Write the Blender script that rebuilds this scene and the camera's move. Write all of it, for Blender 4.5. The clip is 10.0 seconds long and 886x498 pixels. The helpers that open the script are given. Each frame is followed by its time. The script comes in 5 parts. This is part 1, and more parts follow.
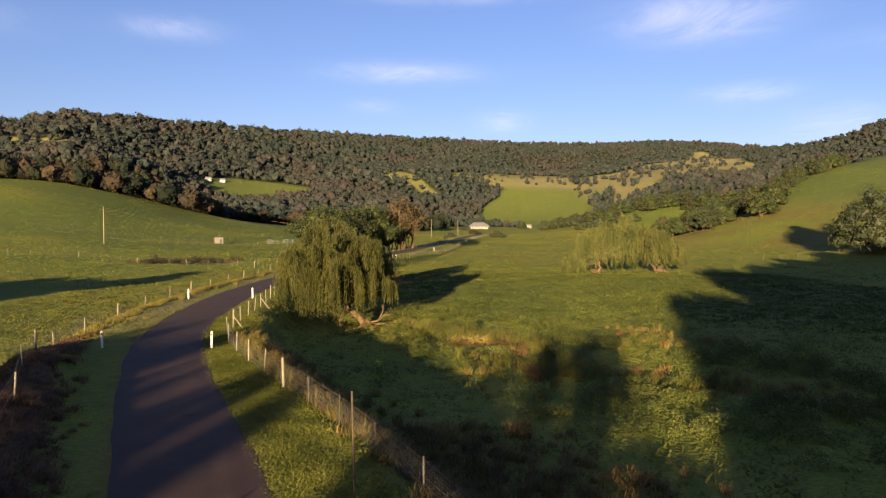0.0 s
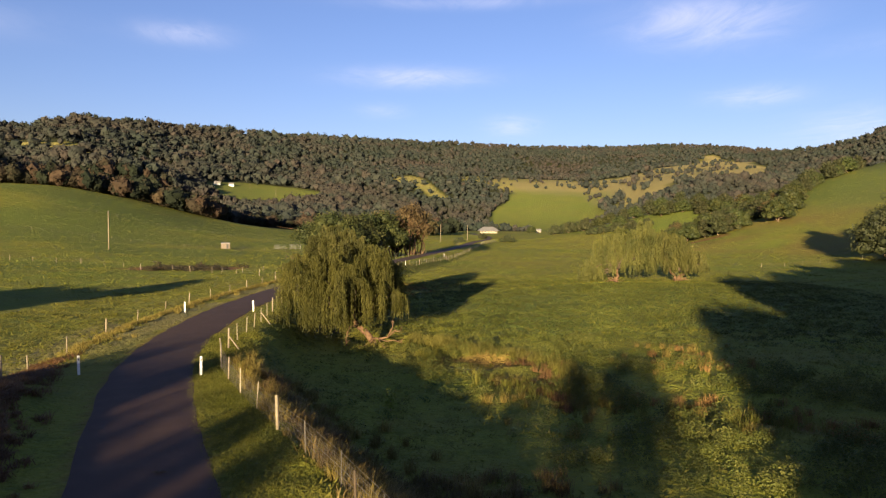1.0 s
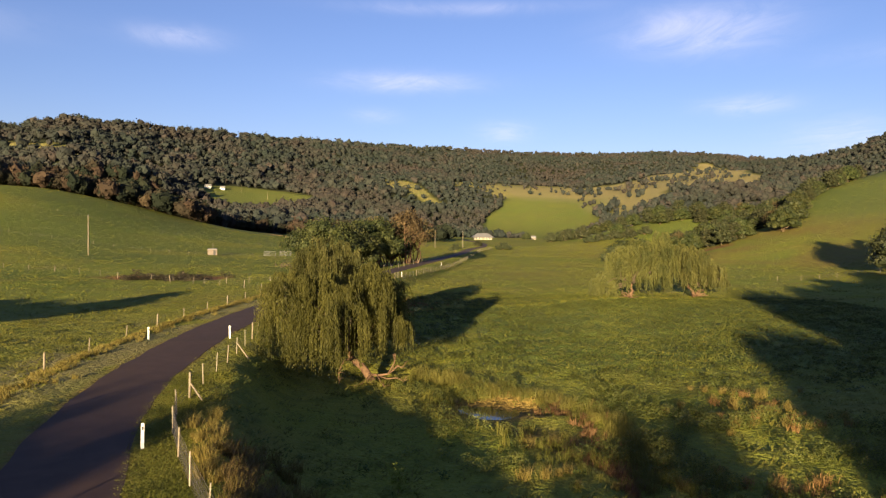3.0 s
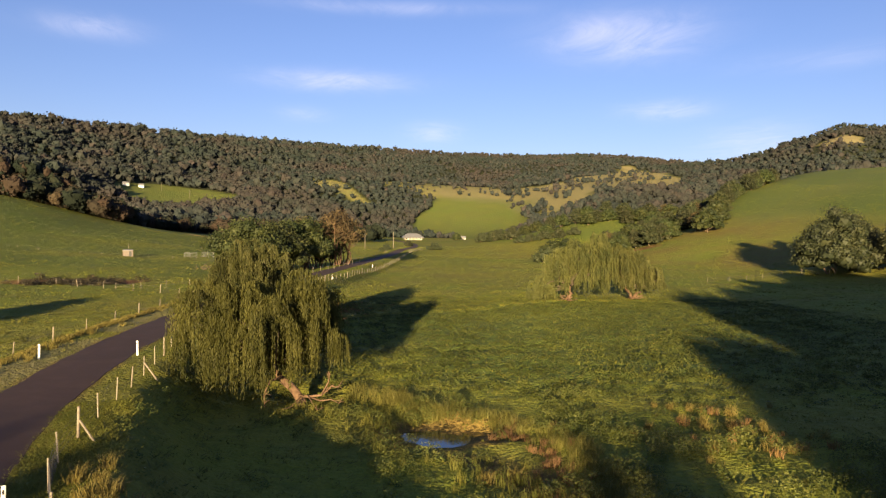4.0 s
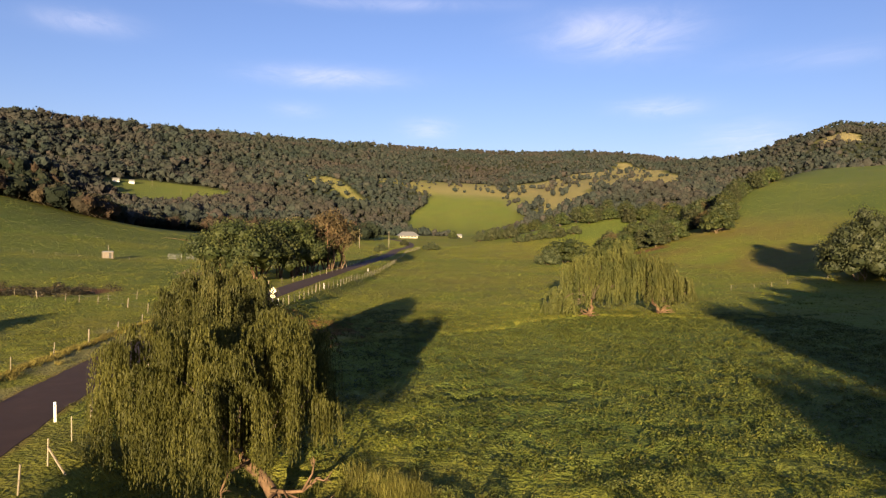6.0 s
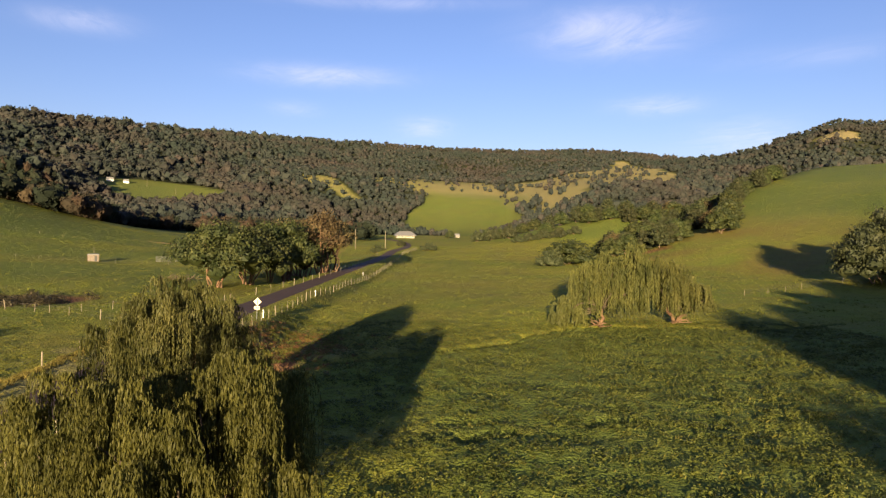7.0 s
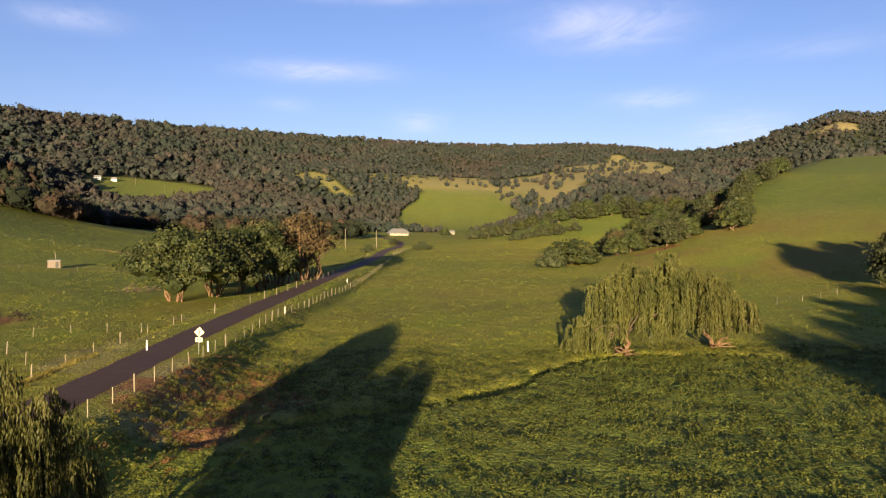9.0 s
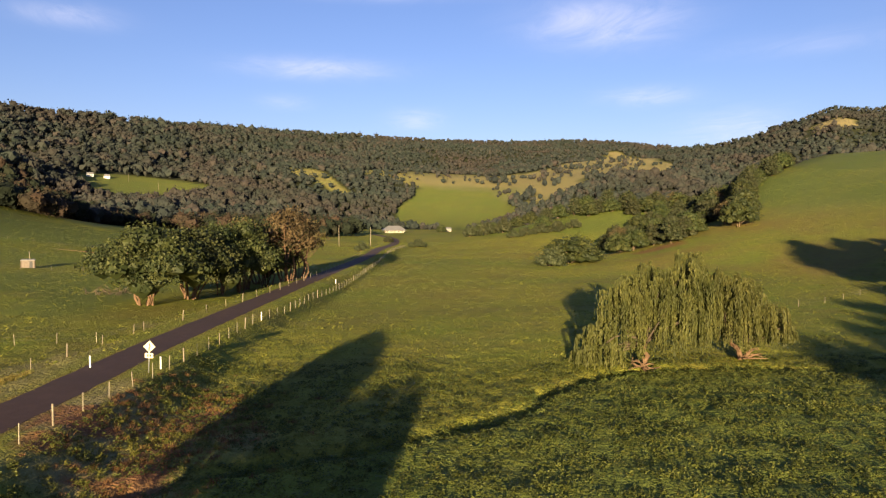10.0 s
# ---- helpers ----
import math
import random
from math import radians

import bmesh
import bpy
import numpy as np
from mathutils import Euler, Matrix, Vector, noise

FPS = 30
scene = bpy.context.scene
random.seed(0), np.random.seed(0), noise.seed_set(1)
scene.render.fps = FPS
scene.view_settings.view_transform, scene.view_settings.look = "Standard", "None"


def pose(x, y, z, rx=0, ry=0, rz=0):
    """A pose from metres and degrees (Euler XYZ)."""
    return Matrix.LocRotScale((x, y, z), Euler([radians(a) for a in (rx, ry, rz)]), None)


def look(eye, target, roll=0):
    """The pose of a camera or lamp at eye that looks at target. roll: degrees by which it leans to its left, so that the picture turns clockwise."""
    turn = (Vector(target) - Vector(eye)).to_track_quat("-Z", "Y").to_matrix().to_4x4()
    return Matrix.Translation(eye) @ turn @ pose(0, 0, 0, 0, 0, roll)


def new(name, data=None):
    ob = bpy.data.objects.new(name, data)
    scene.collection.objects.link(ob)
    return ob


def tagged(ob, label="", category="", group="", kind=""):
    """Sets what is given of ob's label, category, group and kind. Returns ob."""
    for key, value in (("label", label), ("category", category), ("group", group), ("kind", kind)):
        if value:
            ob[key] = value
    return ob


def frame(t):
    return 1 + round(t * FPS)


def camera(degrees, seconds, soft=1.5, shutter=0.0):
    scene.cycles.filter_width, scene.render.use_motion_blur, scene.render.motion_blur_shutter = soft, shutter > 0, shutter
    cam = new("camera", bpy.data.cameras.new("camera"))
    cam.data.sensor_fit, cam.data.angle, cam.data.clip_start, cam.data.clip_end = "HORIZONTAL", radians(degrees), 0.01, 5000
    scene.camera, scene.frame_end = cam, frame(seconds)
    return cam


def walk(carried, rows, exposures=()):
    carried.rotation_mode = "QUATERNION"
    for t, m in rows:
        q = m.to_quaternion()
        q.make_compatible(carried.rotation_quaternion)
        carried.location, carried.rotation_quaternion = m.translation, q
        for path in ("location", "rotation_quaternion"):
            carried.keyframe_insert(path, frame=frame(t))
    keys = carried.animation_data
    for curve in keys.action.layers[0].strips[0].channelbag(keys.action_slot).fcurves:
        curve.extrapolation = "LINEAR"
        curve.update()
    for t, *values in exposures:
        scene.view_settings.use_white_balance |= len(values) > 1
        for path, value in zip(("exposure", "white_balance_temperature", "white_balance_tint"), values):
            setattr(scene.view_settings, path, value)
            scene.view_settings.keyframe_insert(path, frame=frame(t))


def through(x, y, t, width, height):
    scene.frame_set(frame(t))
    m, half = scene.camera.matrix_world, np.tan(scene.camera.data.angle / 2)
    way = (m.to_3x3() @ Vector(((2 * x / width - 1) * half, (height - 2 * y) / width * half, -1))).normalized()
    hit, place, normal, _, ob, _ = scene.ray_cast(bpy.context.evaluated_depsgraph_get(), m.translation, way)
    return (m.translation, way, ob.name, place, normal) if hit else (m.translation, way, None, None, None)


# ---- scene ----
cam = camera(64.0, 10.0, soft=1.3)
PATH = [
    (0, (0.0, 0.0, 7.262), (0.018, 1.999, 7.195), 0.0),
    (0.5, (-0.244, 2.543, 7.466), (-0.237, 4.542, 7.405), -0.0),
    (1, (-0.463, 4.875, 7.702), (-0.469, 6.874, 7.646), 0.0),
    (1.5, (-0.85, 7.394, 7.94), (-0.867, 9.393, 7.89), 0.1),
    (2, (-1.245, 9.863, 8.154), (-1.276, 11.862, 8.107), 0.2),
    (2.2, (-1.393, 10.788, 8.237), (-1.429, 12.788, 8.191), 0.3),
    (3.3, (-2.188, 16.34, 8.484), (-2.096, 18.337, 8.445), 0.6),
    (3.5, (-2.31, 17.307, 8.491), (-2.15, 19.3, 8.452), 0.6),
    (4, (-2.693, 20.19, 8.642), (-2.477, 22.178, 8.603), 0.6),
    (4.5, (-2.903, 23.196, 8.969), (-2.679, 25.183, 8.929), 0.7),
    (5, (-2.988, 26.348, 9.379), (-2.76, 28.334, 9.338), 0.7),
    (5.5, (-3.049, 29.907, 9.754), (-2.819, 31.893, 9.709), 0.7),
    (7, (-2.389, 41.251, 10.928), (-2.148, 43.236, 10.876), 0.6),
    (7.5, (-1.854, 45.413, 11.463), (-1.61, 47.397, 11.409), 0.4),
    (8, (-1.18, 49.709, 12.032), (-0.934, 51.694, 11.974), 0.2),
    (8.5, (-0.431, 54.172, 12.274), (-0.182, 56.155, 12.212), 0.1),
    (9, (0.357, 58.846, 12.359), (0.611, 60.828, 12.294), 0.1),
    (9.5, (1.22, 63.695, 12.296), (1.478, 65.677, 12.227), 0.1),
    (10, (2.124, 68.674, 12.272), (2.386, 70.655, 12.199), -0.0),
]
walk(cam, [(t, look(eye, target, roll)) for t, eye, target, roll in PATH])

# ---- light ----
SUN_AZ, SUN_EL = 193.3, 7.0          # degrees clockwise from +y, degrees above the horizon
EXPOSURE = 1.9
scene.view_settings.exposure = EXPOSURE
toward = Vector((math.sin(radians(SUN_AZ)) * math.cos(radians(SUN_EL)), math.cos(radians(SUN_AZ)) * math.cos(radians(SUN_EL)), math.sin(radians(SUN_EL))))
sun = new("sun", bpy.data.lights.new("sun", "SUN"))
sun.data.energy, sun.data.angle, sun.data.color = 5.0, radians(0.6), (1.0, 0.77, 0.44)
sun.matrix_world = look((0, 0, 400), Vector((0, 0, 400)) - toward)


def nodes_of(tree):
    tree.nodes.clear()

    def add(kind, _inputs=None, **settings):
        n = tree.nodes.new(kind)
        for k, v in settings.items():
            setattr(n, k, v)
        for k, v in (_inputs or {}).items():
            if isinstance(v, bpy.types.NodeSocket):
                tree.links.new(v, n.inputs[k])
            else:
                n.inputs[k].default_value = v
        return n
    return add


def ramp(add, fac, *stops):
    n = add("ShaderNodeValToRGB", {0: fac})
    while len(n.color_ramp.elements) < len(stops):
        n.color_ramp.elements.new(0.5)
    for e, (p, c) in zip(n.color_ramp.elements, stops):
        e.position, e.color = p, (*c, 1) if len(c) == 3 else c
    return n.outputs[0]


def mix(add, fac, a, b, blend="MIX"):
    n = add("ShaderNodeMix", data_type="RGBA", blend_type=blend)
    tree = n.id_data
    for s, v in ((n.inputs[0], fac), (n.inputs[6], a), (n.inputs[7], b)):
        if isinstance(v, bpy.types.NodeSocket):
            tree.links.new(v, s)
        else:
            s.default_value = (*v, 1) if isinstance(v, tuple) and len(v) == 3 else v
    return n.outputs[2]


def calc(add, op, *v):
    n = add("ShaderNodeMath", {i: x for i, x in enumerate(v)}, operation=op)
    return n.outputs[0]


world = bpy.data.worlds.new("sky")
scene.world = world
world.use_nodes = True
A = nodes_of(world.node_tree)
sky = A("ShaderNodeTexSky", sky_type="NISHITA", sun_disc=False, sun_elevation=radians(SUN_EL), sun_rotation=radians(SUN_AZ), altitude=100, air_density=1.0, dust_density=0.3, ozone_density=3.0)
way = A("ShaderNodeTexCoord").outputs["Generated"]
sep = A("ShaderNodeSeparateXYZ", {0: way})
# soft streaks of high cloud: direction spread over a flat layer, stretched across the view
up = calc(A, "MAXIMUM", sep.outputs[2], 0.03)
flat = A("ShaderNodeCombineXYZ", {0: calc(A, "DIVIDE", sep.outputs[0], up), 1: calc(A, "DIVIDE", sep.outputs[1], up), 2: 0.0}).outputs[0]
wisps = A("ShaderNodeTexNoise", {"Vector": A("ShaderNodeMapping", {"Vector": flat, "Scale": (0.9, 0.5, 1.0), "Location": (3.1, 0.4, 0)}).outputs[0], "Scale": 3.2, "Detail": 9.0, "Roughness": 0.66, "Distortion": 0.9}).outputs[0]


def cloud(az, el, wide, high):
    """A bank of thin cloud round one direction: 1 in its middle, 0 outside."""
    a, e = radians(az), radians(el)
    side = A("ShaderNodeVectorMath", {0: way, 1: (math.cos(a), -math.sin(a), 0)}, operation="DOT_PRODUCT").outputs["Value"]
    ahead = A("ShaderNodeVectorMath", {0: way, 1: (math.sin(a), math.cos(a), 0)}, operation="DOT_PRODUCT").outputs["Value"]
    u = calc(A, "DIVIDE", side, wide)
    v = calc(A, "DIVIDE", calc(A, "SUBTRACT", sep.outputs[2], math.sin(e)), high)
    d = calc(A, "ADD", calc(A, "MULTIPLY", u, u), calc(A, "MULTIPLY", v, v))
    blob = calc(A, "EXPONENT", calc(A, "MULTIPLY", d, -1.0))
    return calc(A, "MULTIPLY", blob, calc(A, "GREATER_THAN", ahead, 0.0))


total = None
CLOUDS = ((20.3, 15.3, 0.085, 0.026, 1.0), (-2.6, 12.0, 0.085, 0.012, 0.75), (-20.0, 14.4, 0.05, 0.012, 0.6), (23.6, 9.7, 0.05, 0.011, 0.6),
          (5.4, 8.2, 0.032, 0.012, 0.6), (30.0, 7.0, 0.06, 0.022, 0.5), (35.0, 12.6, 0.11, 0.012, 0.22), (-5.0, 9.4, 0.03, 0.009, 0.35),
          (1.5, 17.6, 0.13, 0.008, 0.5), (-38.0, 14.0, 0.12, 0.02, 0.4), (60.0, 14.0, 0.2, 0.04, 0.6), (-80.0, 20.0, 0.3, 0.05, 0.6))
for az, el, wide, high, much in CLOUDS:
    c = calc(A, "MULTIPLY", cloud(az, el, wide, high), much)
    total = c if total is None else calc(A, "ADD", total, c)
cover = calc(A, "MINIMUM", calc(A, "MULTIPLY", total, ramp(A, wisps, (0.22, (0, 0, 0)), (0.85, (0.8, 0.8, 0.8)))), 0.5)
SKY_STRENGTH = 0.052
tint = mix(A, 1.0, sky.outputs[0], (1.21, 0.95, 1.18), "MULTIPLY")
lit = mix(A, cover, tint, (6.3, 5.9, 6.7))
A("ShaderNodeOutputWorld", {0: A("ShaderNodeBackground", {0: lit, 1: SKY_STRENGTH}).outputs[0]})

# ---- the lie of the land ----
GRID = np.random.RandomState(7).rand(64, 64)


def vnoise(x, y, size):
    """Smooth value noise, 0 to 1, with cells of that size in metres."""
    u, v = np.asarray(x, float) / size, np.asarray(y, float) / size
    i, j = np.floor(u).astype(int), np.floor(v).astype(int)
    f, g = u - i, v - j
    f, g = f * f * (3 - 2 * f), g * g * (3 - 2 * g)
    a, b, c, d = (GRID[(i + p) % 64, (j + q) % 64] for p, q in ((0, 0), (1, 0), (0, 1), (1, 1)))
    return (a * (1 - f) + b * f) * (1 - g) + (c * (1 - f) + d * f) * g


def smooth(a, b, x):
    t = np.clip((np.asarray(x, float) - a) / (b - a), 0, 1)
    return t * t * (3 - 2 * t)


def spline(points, step):
    """Evenly spaced points along a smooth curve through the given ones."""
    p = np.array(points, float)
    p = np.vstack([2 * p[0] - p[1], p, 2 * p[-1] - p[-2]])
    out = []
    for k in range(1, len(p) - 2):
        t = np.linspace(0, 1, 24, endpoint=False)[:, None]
        a, b, c, d = p[k - 1:k + 3]
        out.append(0.5 * (2 * b + (c - a) * t + (2 * a - 5 * b + 4 * c - d) * t**2 + (3 * b - a - 3 * c + d) * t**3))
    out = np.vstack(out + [p[-2:-1]])
    s = np.r_[0, np.cumsum(np.hypot(*np.diff(out[:, :2], axis=0).T))]
    q = np.arange(0, s[-1], step)
    return np.stack([np.interp(q, s, c) for c in out.T], 1)


ROAD_W = 4.3
ROAD = [(2.5, -60), (1.5, -25), (-2.5, 5), (-6.7, 19), (-9.6, 26), (-13.8, 36), (-17.6, 47), (-20.2, 60), (-21.7, 76), (-21.8, 92), (-20.9, 110), (-19.4, 125), (-17.9, 142), (-15.7, 160), (-11.6, 190), (-3.6, 247), (8, 320), (15, 380), (25, 440), (30, 520), (20, 600)]
road_line = spline(ROAD, 1.0)
CREEK = [(60, -20), (38, 12), (22, 36), (9.5, 46), (3.2, 56), (0.5, 61.5), (-3.5, 66), (-9, 70), (-14, 78)]
DRAIN = [(-12, 106), (-3, 111), (7, 114), (15, 120.5), (20, 127), (28, 133), (40, 134), (55, 133), (90, 150)]
RILL = [(1, 83.5), (6, 84.6), (11, 85.6), (16.5, 86), (22, 84)]
creek_line = spline(CREEK, 1.5)
brink_line = spline([(-4, 69), (0.6, 64.2), (3.7, 61.9), (6.3, 59), (7, 55), (7.1, 50), (6.6, 44)], 0.5)
drain_line, rill_line = spline(DRAIN, 1.5), spline(RILL, 1.0)


def line_distance(x, y, line):
    """Distance to a line of points, only worked out within 40 m of its box."""
    x, y = np.asarray(x, float), np.asarray(y, float)
    d = np.full(x.shape, 99.0)
    lo, hi = line.min(0) - 40, line.max(0) + 40
    near = (x > lo[0]) & (x < hi[0]) & (y > lo[1]) & (y < hi[1])
    if near.any():
        px, py = x[near], y[near]
        best = np.full(px.shape, 1e9)
        for a in range(0, len(line), 50):
            seg = line[a:a + 50]
            best = np.minimum(best, ((px[:, None] - seg[:, 0]) ** 2 + (py[:, None] - seg[:, 1]) ** 2).min(1))
        d[near] = np.sqrt(best)
    return d


# azimuths -115 to -70 hold an unseen ridge, added to shade the western slopes
AZ = [-180, -135, -115, -88, -70, -45, -31.5, -28, -24, -17, -10, 0, 7, 12, 17, 21, 26, 29, 31, 33.5, 36.3, 38, 42, 55, 80, 180]
RISE = [.03, .03, .28, .28, .15, .12, .131, .145, .143, .137, .131, .123, .117, .113, .114, .112, .099, .104, .113, .128, .143, .138, .137, .13, .04, .03]
RIDGE = [3000, 2000, 900, 900, 1300, 1500, 1500, 1550, 1600, 1800, 1950, 2050, 2100, 2150, 2150, 2100, 1950, 1870, 1820, 1760, 1720, 1700, 1650, 1600, 1800, 3000]
FOOT = [1500, 900, 340, 340, 450, 480, 500, 520, 560, 620, 680, 760, 790, 760, 560, 500, 520, 600, 680, 750, 800, 850, 850, 800, 800, 1500]


def land(x, y, fine=True):
    """Height of the ground."""
    x, y = np.asarray(x, float), np.asarray(y, float)
    floor = -2.0 + 5.0 * smooth(250, 720, y) + 0.9 * smooth(-14, -34, x)
    floor = floor + (vnoise(x, y, 28) - 0.5) * 0.9 * smooth(3, 25, np.abs(x + 20))
    floor = floor - 0.75 * np.exp(-((x + 1) / 13) ** 2 - ((y - 46) / 26) ** 2)
    lu, lv = (x + 243) * 0.998 + (y - 404) * 0.059, (y - 404) * 0.998 - (x + 243) * 0.059
    left = 33 * np.exp(-(lu / 72) ** 2 / 2 - (lv / np.where(lv > 0, 154, 115)) ** 2 / 2)
    spur = 24 * np.exp(-((x - 178) / 50) ** 2 / 2 - ((y - 492) / 55) ** 2 / 2)
    u = x + 0.35 * (y - 190)
    right = 0.205 * 14 * np.log1p(np.exp(np.clip((u - 124) / 14, -30, 30))) + np.where(u > 540, 0.205 * (u - 540), 0)
    edge = np.where(y > 285, 88 + 0.85 * (y - 292), -400)
    right = 88 * np.tanh(right / 88) * smooth(-80, 60, y) * smooth(-45, 30, x - edge)
    near = floor + left + np.maximum(right, spur) + 0.35 * np.minimum(right, spur)
    az, r = np.degrees(np.arctan2(x, y - 60)), np.hypot(x, y - 60)
    top, far, foot = np.interp(az, AZ, RISE), np.interp(az, AZ, RIDGE), np.interp(az, AZ, FOOT)
    crest = 12 + top * far - np.interp(az, [-12, 2], [10, 4])
    q = np.clip((r - foot) / (far - foot), -0.5, 1.0)
    folds = (vnoise(x, y, 330) - 0.5) * 62 * smooth(0.0, 0.35, q) * smooth(1.0, 0.7, q)
    folds = folds + (vnoise(x + 50, y, 150) - 0.5) * 44 * smooth(0.30, 0.5, q) * smooth(1.0, 0.75, q) * smooth(-19, -25, az)
    hills = np.where(q > 0, -6 + (crest + 6) * np.abs(q) ** 1.28, -6 + 60 * q) + folds - np.clip(r - far, 0, 900) * 0.12
    k = 7.0
    m = np.maximum(near, hills)
    z = m + k * np.log1p(np.exp(-np.abs(near - hills) / k)) * smooth(300, 600, r)
    d = line_distance(x, y, road_line)
    bed = -0.25 + 1.4 * smooth(230, 430, y) + 3.0 * smooth(430, 640, y)
    beside = x - np.interp(y, [p[1] for p in ROAD], [p[0] for p in ROAD])
    shelf = 0.4 * smooth(0, 3, beside) * smooth(66, 50, y) * smooth(4, 16, y)
    z = z + (bed - z) * smooth(9.2 + shelf, 4.7 + shelf, d)
    bank = np.exp(-((d - 7.0) / 1.9) ** 2) * smooth(-4, -9, x + 0.36 * (y - 20)) * smooth(48, 35, y)
    z = z + 1.35 * bank
    z = z - 1.4 * np.exp(-((x + 60) / 10) ** 2 - ((y - 163) / 4) ** 2)
    c = line_distance(x, y, creek_line)
    c = c + (vnoise(x, y, 4) - 0.5) * 1.2
    z = z - 0.42 * np.exp(-(c / 1.4) ** 2) * smooth(4, 7, d)
    z = z - 0.72 * np.exp(-((line_distance(x, y, drain_line) + (vnoise(x, y, 3) - 0.5) * 1.5) / 1.2) ** 2) - 0.48 * np.exp(-((line_distance(x, y, rill_line) + (vnoise(x, y, 1.6) - 0.5) * 1.2) / 0.6) ** 2) * smooth(0.3, 0.6, vnoise(x, y, 2.3))
    z = z - 0.32 * np.exp(-((line_distance(x, y, brink_line) + (vnoise(x, y, 1.7) - 0.5) * 0.9) / 0.7) ** 2)
    z = z - 0.6 * np.exp(-((x - 1.8 + (vnoise(x, y, 1.5) - 0.5) * 1.6) / 3.1) ** 4 - ((y - 60.5 + (vnoise(x + 7, y, 1.3) - 0.5) * 1.2) / 1.9) ** 4)
    if fine:
        rough = smooth(2.6, 5.0, d) * smooth(600, 200, r)
        z = z - 0.10 * rough * smooth(0.70, 0.82, vnoise(x + 5, y, 2.3)) * smooth(70, 80, y) * smooth(190, 150, y)
        turf = smooth(6.0, 8.5, d) * smooth(26, 36, y) * smooth(190, 130, y)
        z = z + turf * (0.08 * smooth(0.45, 0.85, vnoise(x + 3, y + 11, 1.15)) + 0.05 * vnoise(x + 31, y, 0.75))
        z = z + rough * ((vnoise(x, y, 3.1) - 0.5) * 0.10 + (vnoise(x + 9, y, 1.25) - 0.5) * 0.13)
    return z


def ground_z(x, y):
    return float(land(np.array([x]), np.array([y]))[0])

# ---- materials ----
def material(name, build):
    m = bpy.data.materials.new(name)
    m.use_nodes = True
    add = nodes_of(m.node_tree)
    bsdf = add("ShaderNodeBsdfPrincipled")
    build(m, add, bsdf)
    if not any(n.type == "OUTPUT_MATERIAL" for n in m.node_tree.nodes):
        add("ShaderNodeOutputMaterial", {0: bsdf.outputs[0]})
    return m


def noise_of(add, scale, detail=4.0, rough=0.55, vec=None):
    n = add("ShaderNodeTexNoise", {"Scale": scale, "Detail": detail, "Roughness": rough, "Vector": vec or add("ShaderNodeTexCoord").outputs["Object"]})
    return n.outputs[0]


def bump(add, bsdf, height, strength, distance):
    b = add("ShaderNodeBump", {"Height": height, "Strength": strength, "Distance": distance})
    bsdf.id_data.links.new(b.outputs[0], bsdf.inputs["Normal"])


def put(bsdf, **values):
    names = {"color": "Base Color", "rough": "Roughness", "metal": "Metallic", "spec": "Specular IOR Level", "sheen": "Sheen Weight"}
    for k, v in values.items():
        s = bsdf.inputs[names[k]]
        if isinstance(v, bpy.types.NodeSocket):
            bsdf.id_data.links.new(v, s)
        else:
            s.default_value = (*v, 1) if isinstance(v, tuple) else v


def ground_look(m, add, b):
    attr = add("ShaderNodeAttribute", attribute_name="cover")
    sep = add("ShaderNodeSeparateColor", {0: attr.outputs["Color"]})
    wood, dry, bare = sep.outputs[0], sep.outputs[1], sep.outputs[2]
    fine, patch, wide = noise_of(add, 4.5, 6), noise_of(add, 0.16, 5), noise_of(add, 0.018, 5)
    green = mix(add, ramp(add, fine, (0.3, (0, 0, 0)), (0.7, (1, 1, 1))), (0.128, 0.140, 0.019), (0.262, 0.244, 0.036))
    green = mix(add, ramp(add, patch, (0.42, (0, 0, 0)), (0.62, (0.75, 0.75, 0.75))), green, (0.235, 0.208, 0.038))
    green = mix(add, ramp(add, wide, (0.40, (0, 0, 0)), (0.62, (0.6, 0.6, 0.6))), green, (0.114, 0.166, 0.022))
    mottle, speck = noise_of(add, 0.055, 6, 0.65), noise_of(add, 0.55, 5, 0.6)
    green = mix(add, ramp(add, mottle, (0.46, (0, 0, 0)), (0.62, (0.6, 0.6, 0.6))), green, (0.165, 0.142, 0.036))
    green = mix(add, ramp(add, speck, (0.52, (0, 0, 0)), (0.66, (0.5, 0.5, 0.5))), green, (0.085, 0.105, 0.022))
    # dry grass, with some blue added as haze over the far clearings
    tan = mix(add, fine, (0.20, 0.165, 0.072), (0.31, 0.25, 0.12))
    col = mix(add, dry, green, tan)
    col = mix(add, attr.outputs["Alpha"], col, mix(add, fine, (0.060, 0.095, 0.020), (0.120, 0.150, 0.034)))
    soil = mix(add, fine, (0.105, 0.052, 0.026), (0.27, 0.125, 0.055))
    col = mix(add, bare, col, soil)
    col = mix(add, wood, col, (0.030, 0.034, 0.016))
    put(b, color=col, rough=0.95, spec=0.1)
    where = add("ShaderNodeNewGeometry").outputs["Position"]
    wander = add("ShaderNodeVectorMath", {0: where, 1: add("ShaderNodeTexNoise", {"Vector": where, "Scale": 1.3, "Detail": 3.0}).outputs["Color"]}, operation="ADD").outputs[0]
    clump = add("ShaderNodeTexVoronoi", {"Vector": wander, "Scale": 2.6}).outputs["Distance"]
    height = calc(add, "ADD", fine, calc(add, "MULTIPLY", noise_of(add, 0.9, 6, 0.65), 1.0))
    bump(add, b, calc(add, "SUBTRACT", height, calc(add, "MULTIPLY", clump, 0.7)), 0.9, 0.24)


